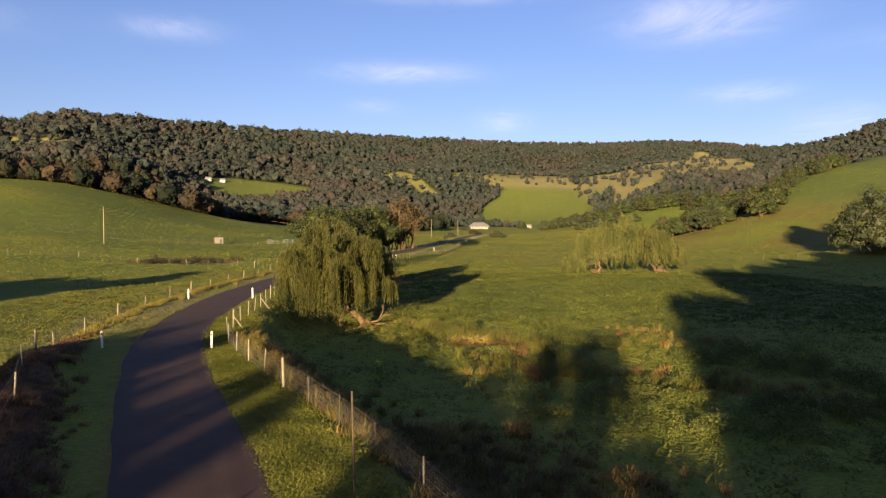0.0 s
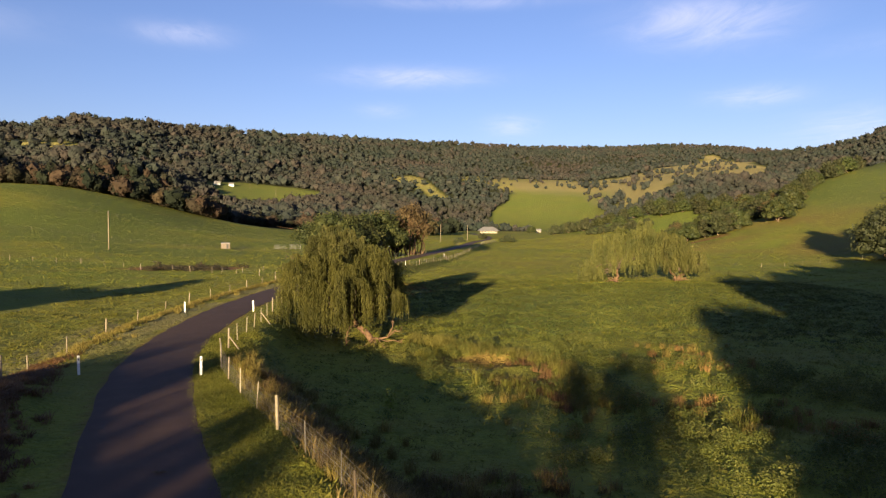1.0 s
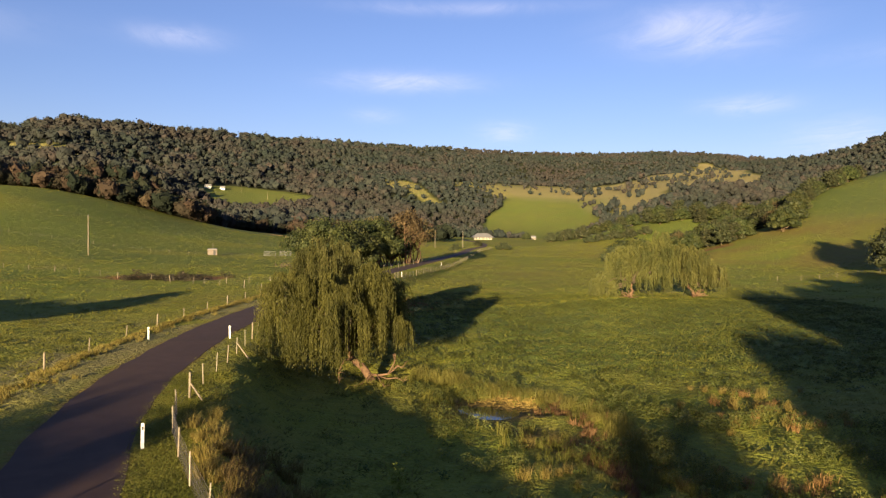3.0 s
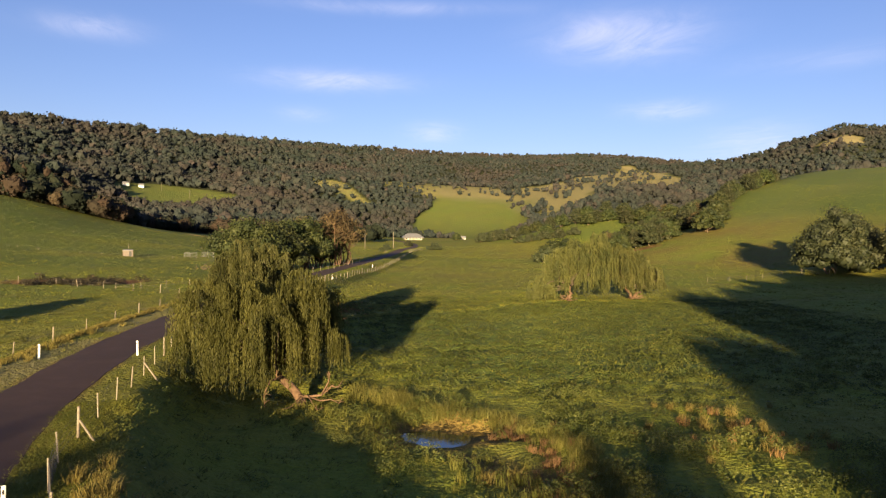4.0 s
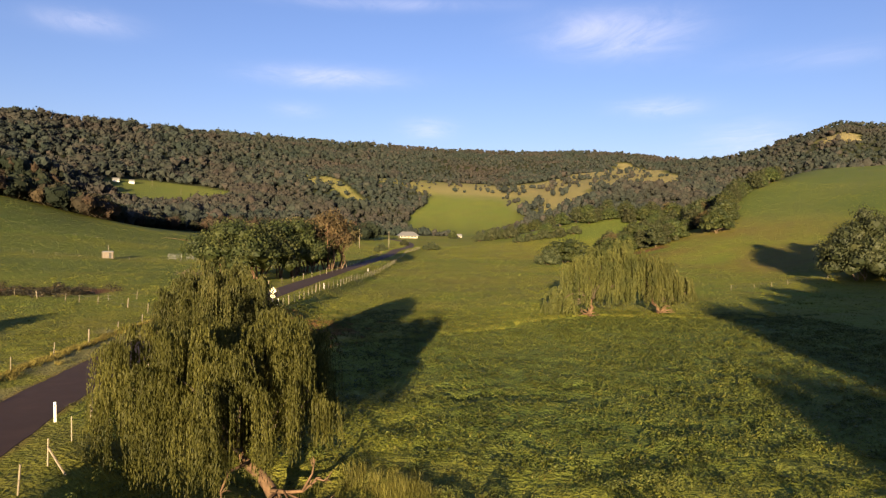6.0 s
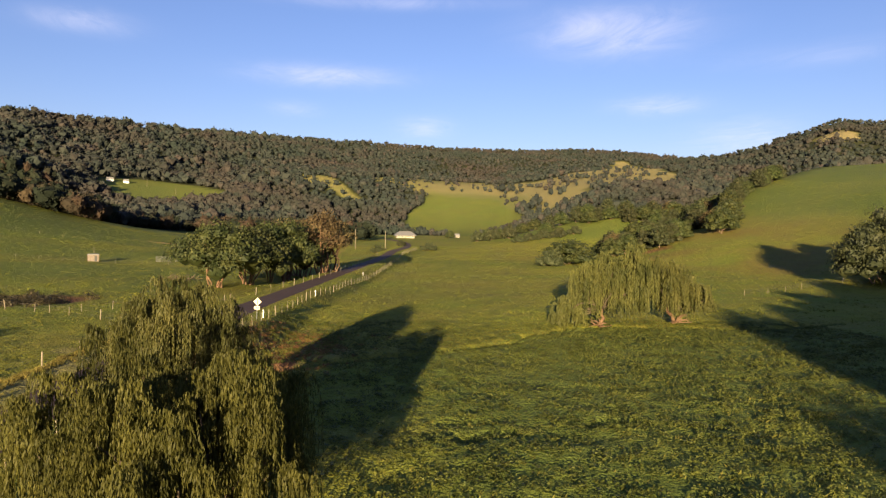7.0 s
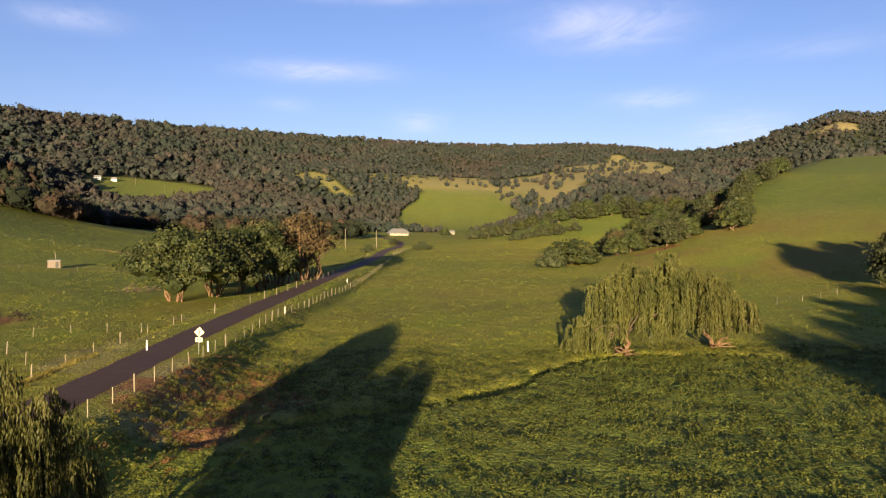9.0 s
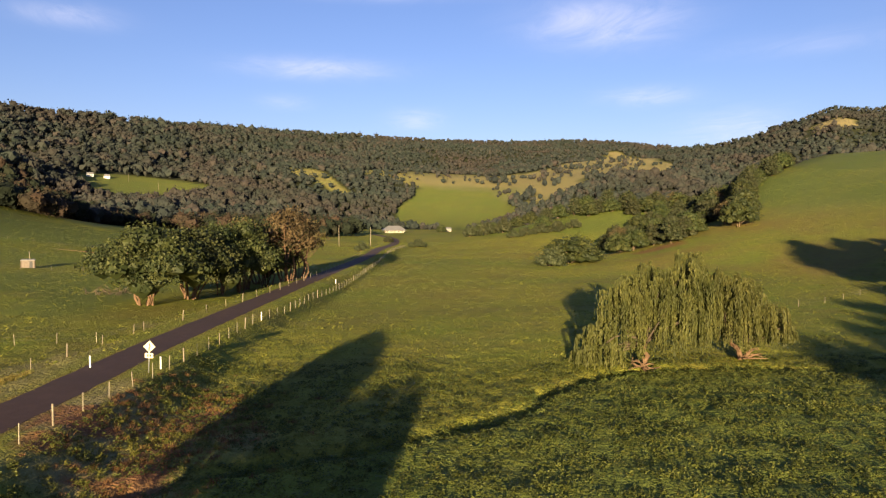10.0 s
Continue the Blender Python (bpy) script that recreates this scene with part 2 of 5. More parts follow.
def leaf_look(dark, light, through=0.35):
    def build(m, add, b):
        isle = add("ShaderNodeNewGeometry").outputs["Random Per Island"]
        obj = add("ShaderNodeObjectInfo").outputs["Random"]
        col = mix(add, isle, dark, light)
        big = noise_of(add, 0.35, 3)
        col = mix(add, ramp(add, big, (0.35, (0, 0, 0)), (0.65, (1, 1, 1))), col, tuple(0.72 * c for c in dark))
        hue = add("ShaderNodeHueSaturation", {"Hue": calc(add, "ADD", calc(add, "MULTIPLY", obj, 0.03), 0.485), "Value": calc(add, "ADD", calc(add, "MULTIPLY", obj, 0.3), 0.85), "Color": col}).outputs[0]
        put(b, color=hue, rough=0.62, spec=0.25)
        tr = add("ShaderNodeBsdfTranslucent", {0: hue})
        mx = add("ShaderNodeMixShader", {0: through, 1: b.outputs[0], 2: tr.outputs[0]})
        add("ShaderNodeOutputMaterial", {0: mx.outputs[0]})
    return build


def plain_look(a, c, scale=6.0, rough=0.8, bumpy=0.3, depth=0.01, spec=0.3, metal=0.0):
    def build(m, add, b):
        n = noise_of(add, scale, 6)
        put(b, color=mix(add, ramp(add, n, (0.3, (0, 0, 0)), (0.7, (1, 1, 1))), a, c), rough=rough, spec=spec, metal=metal)
        bump(add, b, n, bumpy, depth)
    return build


def hazy_woods_look(m, add, b):
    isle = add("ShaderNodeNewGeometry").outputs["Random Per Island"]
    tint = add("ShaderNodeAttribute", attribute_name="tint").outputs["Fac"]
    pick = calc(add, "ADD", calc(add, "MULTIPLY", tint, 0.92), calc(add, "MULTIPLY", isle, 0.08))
    # blue-grey mixed into the leaf colours stands in for distance haze
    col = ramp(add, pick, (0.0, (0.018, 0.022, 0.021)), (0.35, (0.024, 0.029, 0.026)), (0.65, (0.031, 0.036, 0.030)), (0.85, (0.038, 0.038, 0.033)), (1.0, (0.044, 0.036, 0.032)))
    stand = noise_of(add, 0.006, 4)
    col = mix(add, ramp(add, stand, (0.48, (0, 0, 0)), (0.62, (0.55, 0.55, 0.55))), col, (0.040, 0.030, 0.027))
    # noise patches of darker green stand in for shaded gullies
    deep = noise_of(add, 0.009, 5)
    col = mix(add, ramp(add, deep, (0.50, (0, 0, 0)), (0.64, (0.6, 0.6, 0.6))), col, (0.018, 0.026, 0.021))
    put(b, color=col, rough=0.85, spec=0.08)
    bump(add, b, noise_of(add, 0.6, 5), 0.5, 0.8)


def road_look(m, add, b):
    grit, patch, wide = noise_of(add, 40.0, 6), noise_of(add, 0.9, 5), noise_of(add, 0.12, 4)
    col = mix(add, ramp(add, grit, (0.3, (0, 0, 0)), (0.7, (1, 1, 1))), (0.046, 0.025, 0.018), (0.078, 0.044, 0.032))
    col = mix(add, ramp(add, patch, (0.45, (0, 0, 0)), (0.65, (0.5, 0.5, 0.5))), col, (0.087, 0.051, 0.036))
    col = mix(add, ramp(add, wide, (0.5, (0, 0, 0)), (0.6, (0.5, 0.5, 0.5))), col, (0.050, 0.029, 0.022))
    put(b, color=col, rough=0.85, spec=0.25)
    bump(add, b, grit, 0.5, 0.02)


def water_look(m, add, b):
    put(b, color=(0.02, 0.025, 0.02), rough=0.06, spec=0.6)
    bump(add, b, noise_of(add, 1.5, 3), 0.06, 0.03)


GROUND = material("pasture", ground_look)
WILLOW = material("willow_leaf", leaf_look((0.066, 0.066, 0.014), (0.158, 0.140, 0.033), 0.55))
WILLOW_PALE = material("pale_willow_leaf", leaf_look((0.064, 0.074, 0.016), (0.150, 0.142, 0.036), 0.3))
FIG = material("fig_leaf", leaf_look((0.030, 0.042, 0.012), (0.092, 0.095, 0.027), 0.25))
GUM = material("gum_leaf", leaf_look((0.030, 0.038, 0.015), (0.074, 0.074, 0.029), 0.25))
DRYLEAF = material("brown_leaf", leaf_look((0.080, 0.062, 0.027), (0.165, 0.122, 0.050), 0.25))
GRASS = material("grass_blade", leaf_look((0.138, 0.152, 0.022), (0.238, 0.222, 0.040), 0.35))
CLOVER = material("clover_leaf", leaf_look((0.084, 0.106, 0.018), (0.138, 0.154, 0.030), 0.3))
MEADOW = material("meadow_blade", leaf_look((0.150, 0.168, 0.023), (0.270, 0.252, 0.042), 0.35))
WEED = material("weed_leaf", leaf_look((0.088, 0.112, 0.021), (0.180, 0.182, 0.044), 0.3))
STRAW = material("dry_grass", leaf_look((0.15, 0.115, 0.028), (0.31, 0.235, 0.062), 0.35))
DEADGRASS = material("dead_grass", leaf_look((0.115, 0.075, 0.028), (0.29, 0.195, 0.062), 0.35))
REED = material("reed_blade", leaf_look((0.11, 0.105, 0.022), (0.215, 0.19, 0.043), 0.35))
RUST = material("bracken", leaf_look((0.165, 0.085, 0.032), (0.31, 0.175, 0.062), 0.3))
BRUSH = material("shaded_brush_leaf", leaf_look((0.028, 0.026, 0.014), (0.085, 0.060, 0.030), 0.2))
BANKRUST = material("rusty_grass", leaf_look((0.125, 0.062, 0.030), (0.27, 0.145, 0.065), 0.35))
WOODS = material("hazy_far_woods", hazy_woods_look)


def shaded_belt_look(m, add, b):
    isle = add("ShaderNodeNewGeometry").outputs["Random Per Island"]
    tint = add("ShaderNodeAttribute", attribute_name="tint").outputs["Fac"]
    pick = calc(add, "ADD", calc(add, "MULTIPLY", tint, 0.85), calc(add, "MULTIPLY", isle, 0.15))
    # mixed green and brown crowns, darkened so the colour carries the valley shade
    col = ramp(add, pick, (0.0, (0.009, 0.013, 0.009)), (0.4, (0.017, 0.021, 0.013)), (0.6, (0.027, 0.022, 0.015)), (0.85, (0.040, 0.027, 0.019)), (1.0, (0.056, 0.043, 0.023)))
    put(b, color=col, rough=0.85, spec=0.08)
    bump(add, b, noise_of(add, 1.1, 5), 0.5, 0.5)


BELT = material("shaded_belt_woods", shaded_belt_look)
FIGBARK = material("fig_bark", plain_look((0.070, 0.040, 0.022), (0.165, 0.098, 0.054), 3.0, 0.9, 0.8, 0.05))
LIMB = material("limb_bark", plain_look((0.045, 0.034, 0.022), (0.095, 0.07, 0.045), 5.0, 0.9, 0.8, 0.04))
BARK = material("bark", plain_look((0.11, 0.075, 0.050), (0.24, 0.165, 0.105), 5.0, 0.9, 0.8, 0.04))
TIMBER = material("weathered_timber", plain_look((0.12, 0.10, 0.07), (0.25, 0.205, 0.145), 9.0, 0.85, 0.5, 0.01))
WHITE = material("white_paint", plain_look((0.58, 0.57, 0.53), (0.72, 0.71, 0.67), 7.0, 0.5, 0.1, 0.003))
SIGNFACE = material("sign_sheet", plain_look((0.50, 0.45, 0.27), (0.62, 0.56, 0.36), 7.0, 0.5, 0.1, 0.003))
BLACK = material("black_band", plain_look((0.02, 0.02, 0.02), (0.04, 0.04, 0.04), 7.0, 0.5, 0.1, 0.003))
STEEL = material("galvanised_steel", plain_look((0.38, 0.39, 0.40), (0.52, 0.52, 0.52), 12.0, 0.45, 0.1, 0.002, 0.5, 0.8))
ROOFING = material("roof_metal", plain_look((0.13, 0.125, 0.12), (0.19, 0.185, 0.18), 3.0, 0.5, 0.2, 0.02))
ASPHALT = material("asphalt", road_look)
WATER = material("pond_water", water_look)
GLASS = material("window_glass", plain_look((0.03, 0.035, 0.04), (0.05, 0.055, 0.06), 2.0, 0.08, 0.02, 0.001, 0.6))

# ---- building ----
def mesh_of(name, verts, faces, mats, slots=None, flat=True):
    me = bpy.data.meshes.new(name)
    v = np.asarray(verts, np.float32)
    if isinstance(faces, np.ndarray):
        n, k = faces.shape
        me.vertices.add(len(v))
        me.vertices.foreach_set("co", v.ravel())
        me.loops.add(n * k)
        me.loops.foreach_set("vertex_index", faces.astype(np.int32).ravel())
        me.polygons.add(n)
        me.polygons.foreach_set("loop_start", np.arange(0, n * k, k, dtype=np.int32))
        me.polygons.foreach_set("loop_total", np.full(n, k, np.int32))
    else:
        me.from_pydata(v.tolist(), [], faces)
    for m in mats if isinstance(mats, (list, tuple)) else [mats]:
        me.materials.append(m)
    if slots is not None:
        me.polygons.foreach_set("material_index", np.asarray(slots, np.int32))
    me.update()
    me.validate()
    me.polygons.foreach_set("use_smooth", np.full(len(me.polygons), not flat, bool))
    return me


def part(name, me, parent=None, label="", at=None):
    """Links a mesh (or a bmesh given with its material) as one object under a thing."""
    ob = new(name, me)
    if parent is not None:
        ob.parent = parent
    if at is not None:
        ob.matrix_basis = at
    if label:
        tagged(ob, label)
    return ob


def thing(name, at, label, category, group="", kind=""):
    ob = new(name)
    ob.matrix_basis = at
    return tagged(ob, label, category, group, kind)


class Shape:
    """Collects tubes and boxes into one mesh."""

    def __init__(self):
        self.v, self.f = [], []

    def tube(self, points, radii, sides=8, cap=True):
        pts = [Vector(p) for p in points]
        base = len(self.v)
        for k, p in enumerate(pts):
            ahead = (pts[min(k + 1, len(pts) - 1)] - pts[max(k - 1, 0)]).normalized()
            a = ahead.orthogonal().normalized() if abs(ahead.z) > 0.999 else ahead.cross(Vector((0, 0, 1))).normalized()
            b = ahead.cross(a)
            for s in range(sides):
                t = 2 * math.pi * s / sides
                self.v.append(p + (a * math.cos(t) + b * math.sin(t)) * radii[k])
        for k in range(len(pts) - 1):
            for s in range(sides):
                i, j = base + k * sides + s, base + k * sides + (s + 1) % sides
                self.f.append((i, j, j + sides, i + sides))
        if cap:
            self.f.append(tuple(range(base + sides - 1, base - 1, -1)))
            self.f.append(tuple(range(base + (len(pts) - 1) * sides, base + len(pts) * sides)))
        return self

    def box(self, lo, hi, m=None):
        base = len(self.v)
        for x in (lo[0], hi[0]):
            for y in (lo[1], hi[1]):
                for z in (lo[2], hi[2]):
                    p = Vector((x, y, z))
                    self.v.append(m @ p if m else p)
        for q in ((0, 1, 3, 2), (4, 6, 7, 5), (0, 4, 5, 1), (2, 3, 7, 6), (0, 2, 6, 4), (1, 5, 7, 3)):
            self.f.append(tuple(base + i for i in q))
        return self

    def poly(self, *corners):
        base = len(self.v)
        self.v += [Vector(c) for c in corners]
        self.f.append(tuple(range(base, base + len(corners))))
        return self

    def mesh(self, name, mat, flat=True, bevel=0.0):
        me = mesh_of(name, [tuple(p) for p in self.v], self.f, mat, flat=flat)
        if bevel:
            bm = bmesh.new()
            bm.from_mesh(me)
            bmesh.ops.bevel(bm, geom=bm.edges[:], offset=bevel, segments=2, affect="EDGES")
            bm.to_mesh(me)
            bm.free()
        return me


def cards(rng, centres, normals, size, droop=0.0, aspect=1.6):
    """One bent leaf spray per centre: a quad of four points turned about at random near its normal."""
    n = len(centres)
    nrm = normals + rng.normal(0, 0.55, (n, 3))
    nrm /= np.linalg.norm(nrm, axis=1, keepdims=True) + 1e-9
    t = rng.normal(0, 1, (n, 3))
    t[:, 2] -= droop
    t -= (t * nrm).sum(1, keepdims=True) * nrm
    t /= np.linalg.norm(t, axis=1, keepdims=True) + 1e-9
    s = np.cross(nrm, t)
    size = np.broadcast_to(np.asarray(size, float), n)[:, None] * rng.uniform(0.6, 1.3, (n, 1))
    a, w = t * size * aspect * 0.5, s * size * 0.5
    lift = nrm * size * 0.18
    v = np.stack([centres - a, centres + w * rng.uniform(0.7, 1.2, (n, 1)) + lift, centres + a, centres - w * rng.uniform(0.7, 1.2, (n, 1)) + lift], 1)
    f = np.arange(4 * n).reshape(n, 4)
    return v.reshape(-1, 3), f


def crown(rng, lobes, count, size):
    """Leaf sprays over the skins of overlapping lobes (x, y, z, radius, flatness), leaving gaps."""
    lobes = np.array(lobes, float)
    weight = lobes[:, 3] ** 2
    which = rng.choice(len(lobes), count, p=weight / weight.sum())
    d = rng.normal(0, 1, (count, 3))
    d /= np.linalg.norm(d, axis=1, keepdims=True)
    d[:, 2] = np.where(d[:, 2] < -0.35, -d[:, 2] * 0.6, d[:, 2])
    rad = lobes[which, 3] * rng.uniform(0.35, 1.25, count) ** 0.6
    c = lobes[which, :3] + d * rad[:, None] * np.stack([np.ones(count), np.ones(count), lobes[which, 4]], 1)
    return cards(rng, c, d, size, 0.5)

# ---- the ground, one sheet to the horizon ----
def steps(lo, hi, dense_lo, dense_hi, fine, mid, mid_lo, mid_hi):
    def out(start, end, sign):
        p, s, vals = start, fine, []
        while abs(p) < abs(end) or (p - start) * sign < 0 or (end - p) * sign > 0:
            limit = mid if (mid_lo < p < mid_hi) else 400
            s = min(s * 1.06, limit) if s < limit else limit if s < limit * 1.01 else s
            p += sign * s
            vals.append(p)
            if (p - end) * sign > 0:
                break
        return vals
    return np.array(out(dense_lo, lo, -1)[::-1] + list(np.arange(dense_lo, dense_hi, fine)) + [dense_hi] + out(dense_hi, hi, 1))


def herb_field(x, y):
    """1 in the lush paddock on the near side of the drain."""
    drain = np.interp(x, [-3, 7, 15, 20, 28, 40, 60], [111, 114, 120.5, 127, 133, 134, 133])
    return smooth(2, -5, y - drain) * smooth(62, 76, y) * smooth(-2, 6, x) * smooth(70, 55, x)


def ellipse(x, y, az, r, wide, deep, turn=0.0):
    """Distance from the middle of a clearing on the hills, 1 at its rim; az in degrees, r, wide and deep in metres."""
    a = radians(az)
    cx, cy = r * math.sin(a), 60 + r * math.cos(a)
    b = a + radians(turn)
    u = ((x - cx) * math.cos(b) - (y - cy) * math.sin(b)) / wide
    v = ((x - cx) * math.sin(b) + (y - cy) * math.cos(b)) / deep
    return np.hypot(u, v) + (vnoise(x, y, 60) - 0.5) * 0.5


# az, r, half width, half depth, turn, dryness
CLEARINGS = ((-14.8, 1150, 92, 105, -8, 0.1), (-29.9, 1245, 125, 30, 32, 0.5), (-3.4, 1232, 30, 135, -22, 0.45), (8.8, 1000, 80, 160, 0, 0.05),
             (6.3, 1310, 115, 125, 0, 0.5), (10.8, 1250, 95, 110, 0, 0.7), (15.8, 1140, 72, 200, 0, 0.75), (20.6, 1215, 110, 200, 0, 0.75), (21.6, 1600, 90, 260, 0, 0.8), (36.2, 1500, 36, 70, 0, 0.9))


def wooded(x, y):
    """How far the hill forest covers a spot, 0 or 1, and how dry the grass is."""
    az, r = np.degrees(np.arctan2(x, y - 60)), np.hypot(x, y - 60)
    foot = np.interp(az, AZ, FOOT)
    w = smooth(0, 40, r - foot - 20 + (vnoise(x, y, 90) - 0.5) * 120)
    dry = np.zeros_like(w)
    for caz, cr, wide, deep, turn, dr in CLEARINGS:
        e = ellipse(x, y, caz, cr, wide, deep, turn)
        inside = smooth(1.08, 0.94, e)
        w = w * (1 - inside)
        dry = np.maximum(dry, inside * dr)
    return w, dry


gx = steps(-3200, 3200, -24, 58, 0.55, 18, -1300, 1400)
gy = steps(-900, 4200, 20, 150, 0.55, 17, -50, 2300)
X, Y = np.meshgrid(gx, gy)
flat_x, flat_y = X.ravel(), Y.ravel()
Z = land(flat_x, flat_y)
nx, ny = len(gx), len(gy)
idx = np.arange(nx * ny).reshape(ny, nx)
quads = np.stack([idx[:-1, :-1], idx[:-1, 1:], idx[1:, 1:], idx[1:, :-1]], -1).reshape(-1, 4)
ground_mesh = mesh_of("ground", np.stack([flat_x, flat_y, Z], 1), quads, GROUND, flat=False)
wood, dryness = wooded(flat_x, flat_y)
road_d, creek_d = line_distance(flat_x, flat_y, road_line), line_distance(flat_x, flat_y, creek_line)
dryness = np.maximum(dryness, 0.55 * smooth(5.5, 3.5, np.abs(road_d - 6.5)) * smooth(-20, -24, flat_x - 0.0) * smooth(40, 60, flat_y) * (vnoise(flat_x, flat_y, 6) > 0.4))
rise = smooth(150, 260, flat_x + 0.35 * (flat_y - 190)) * smooth(900, 500, flat_y) * smooth(-30, 40, flat_x - 88 - 0.85 * (flat_y - 292))
dryness = np.maximum(dryness, 0.25 * rise * smooth(0.35, 0.65, vnoise(flat_x, flat_y, 45)))
bare = 0.8 * smooth(2.2, 0.6, creek_d) * smooth(0.4, 0.6, vnoise(flat_x, flat_y, 5))
bare = np.maximum(bare, smooth(1.0, 0.75, np.hypot((flat_x + 60) / 15, (flat_y - 166) / 8)) * smooth(0.25, 0.5, vnoise(flat_x, flat_y, 7)))
slope_u = flat_x + 0.35 * (flat_y - 190)
bare = np.maximum(bare, 0.32 * smooth(105, 140, slope_u) * smooth(235, 175, slope_u) * smooth(420, 330, flat_y) * smooth(170, 230, flat_y) * smooth(0.3, 0.6, vnoise(flat_x, flat_y, 22)))
gully_line = spline([(106, 309), (114, 309), (123, 314), (133, 313), (148, 317)], 1.0)
bare = np.maximum(bare, smooth(4.5, 2.0, line_distance(flat_x, flat_y, gully_line) + (vnoise(flat_x, flat_y, 6) - 0.5) * 5))
bare = np.maximum(bare, 0.5 * smooth(2.5, 2.1, road_d))
dryness = np.maximum(dryness, 0.8 * smooth(1.0, 0.5, np.hypot((flat_x + 11) / 8, (flat_y - 117) / 11) + (vnoise(flat_x, flat_y, 4) - 0.5) * 0.8))
lush = 0.25 * rise * smooth(0.65, 0.35, vnoise(flat_x, flat_y, 60))
lush = np.maximum(lush, rise * (0.55 + 0.45 * vnoise(flat_x, flat_y, 26)))
herbs = herb_field(flat_x, flat_y)
lush = np.maximum(lush, herbs * (0.5 + 0.4 * vnoise(flat_x, flat_y, 9)))
lush = np.maximum(lush, 0.7 * smooth(1.1, 0.8, np.hypot((flat_x - 165) / 85, (flat_y - 490) / 75)))
lush = np.maximum(lush, smooth(-28, -40, flat_x) * smooth(500, 300, np.abs(flat_x)) * smooth(560, 480, flat_y) * (0.25 + 0.5 * smooth(0.35, 0.65, vnoise(flat_x, flat_y, 33))))
for caz, cr, wide, deep, turn, dr in CLEARINGS:
    if dr <= 0.1:
        lush = np.maximum(lush, 0.55 * smooth(1.3, 1.0, ellipse(flat_x, flat_y, caz, cr, wide, deep, turn)))
bare = np.maximum(bare, 0.55 * smooth(1.1, 0.9, np.hypot((flat_x - 1.6) / 4.6, (flat_y - 60.6) / 3.4) + (vnoise(flat_x, flat_y, 1.5) - 0.5) * 0.6))
scrape = np.hypot((flat_x + 11) / 8, (flat_y - 117) / 11)
bare = np.maximum(bare, 0.9 * smooth(1.0, 0.8, scrape) * smooth(0.58, 0.68, vnoise(flat_x + 3, flat_y, 3.2)))
for px, py in ((-8.3, 121.7), (-9.3, 110.7), (-14.4, 115.9)):
    bare = np.maximum(bare, smooth(1.0, 0.7, np.hypot((flat_x - px) / 2.4, (flat_y - py) / 1.8) + (vnoise(flat_x, flat_y, 1.5) - 0.5) * 0.7))
left_bank = np.exp(-((road_d - 7.0) / 1.3) ** 2) * smooth(-4, -9, flat_x + 0.36 * (flat_y - 20)) * smooth(52, 38, flat_y)
bare = np.maximum(bare, 0.85 * left_bank * smooth(0.2, 0.5, vnoise(flat_x, flat_y, 2.5)))
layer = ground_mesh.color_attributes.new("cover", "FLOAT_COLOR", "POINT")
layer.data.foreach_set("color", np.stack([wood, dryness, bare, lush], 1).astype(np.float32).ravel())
tagged(new("ground", ground_mesh), "lumpy green pasture rolling up to wooded hills", "ground", kind="structure")

# road: a thin asphalt slab with ragged edges
rng = np.random.RandomState(3)
ahead = np.gradient(road_line, axis=0)
ahead /= np.linalg.norm(ahead, axis=1, keepdims=True)
side = np.stack([ahead[:, 1], -ahead[:, 0]], 1)
cols = []
bed_z = -0.25 + 1.4 * smooth(230, 430, road_line[:, 1]) + 3.0 * smooth(430, 640, road_line[:, 1])
for off, lift in ((-1.0, -0.12), (-0.985, 0.015), (-0.5, 0.03), (0, 0.035), (0.5, 0.03), (0.985, 0.015), (1.0, -0.12)):
    if off in (-1.0, 0.985):
        ragged = np.convolve(rng.rand(len(road_line) + 2) - 0.5, (0.25, 0.5, 0.25), 'valid') * 0.26
    wob = ragged * (abs(off) > 0.9)
    p = road_line + side * (off * ROAD_W / 2 + wob * np.sign(off))[:, None]
    cols.append(np.c_[p, bed_z + lift])
rv = np.stack(cols, 1)
ri = np.arange(rv.shape[0] * 7).reshape(-1, 7)
rq = np.stack([ri[:-1, :-1], ri[:-1, 1:], ri[1:, 1:], ri[1:, :-1]], -1).reshape(-1, 4)
tagged(new("road", mesh_of("road", rv.reshape(-1, 3), rq, ASPHALT)), "narrow dark asphalt country road curving between fences", "road", kind="structure")

# pond
ring = [(1.8 + math.cos(a) * 3.3 * (1 + 0.25 * math.sin(3 * a)), 60.5 + math.sin(a) * 2.1 * (1 + 0.2 * math.cos(2 * a)), -3.08) for a in np.linspace(0, 2 * math.pi, 28, endpoint=False)]
tagged(new("water", mesh_of("water", ring, [tuple(range(28))], WATER)), "small still dark pool in the creek bed", "water", kind="structure")


# ---- trees ----
def bough(rng, start, end, r0, r1, bend, n=6):
    a, b = Vector(start), Vector(end)
    k = Vector(rng.normal(0, bend, 3))
    pts = [a.lerp(b, t) + k * math.sin(math.pi * t) for t in np.linspace(0, 1, n)]
    return pts, list(np.linspace(r0, r1, n))


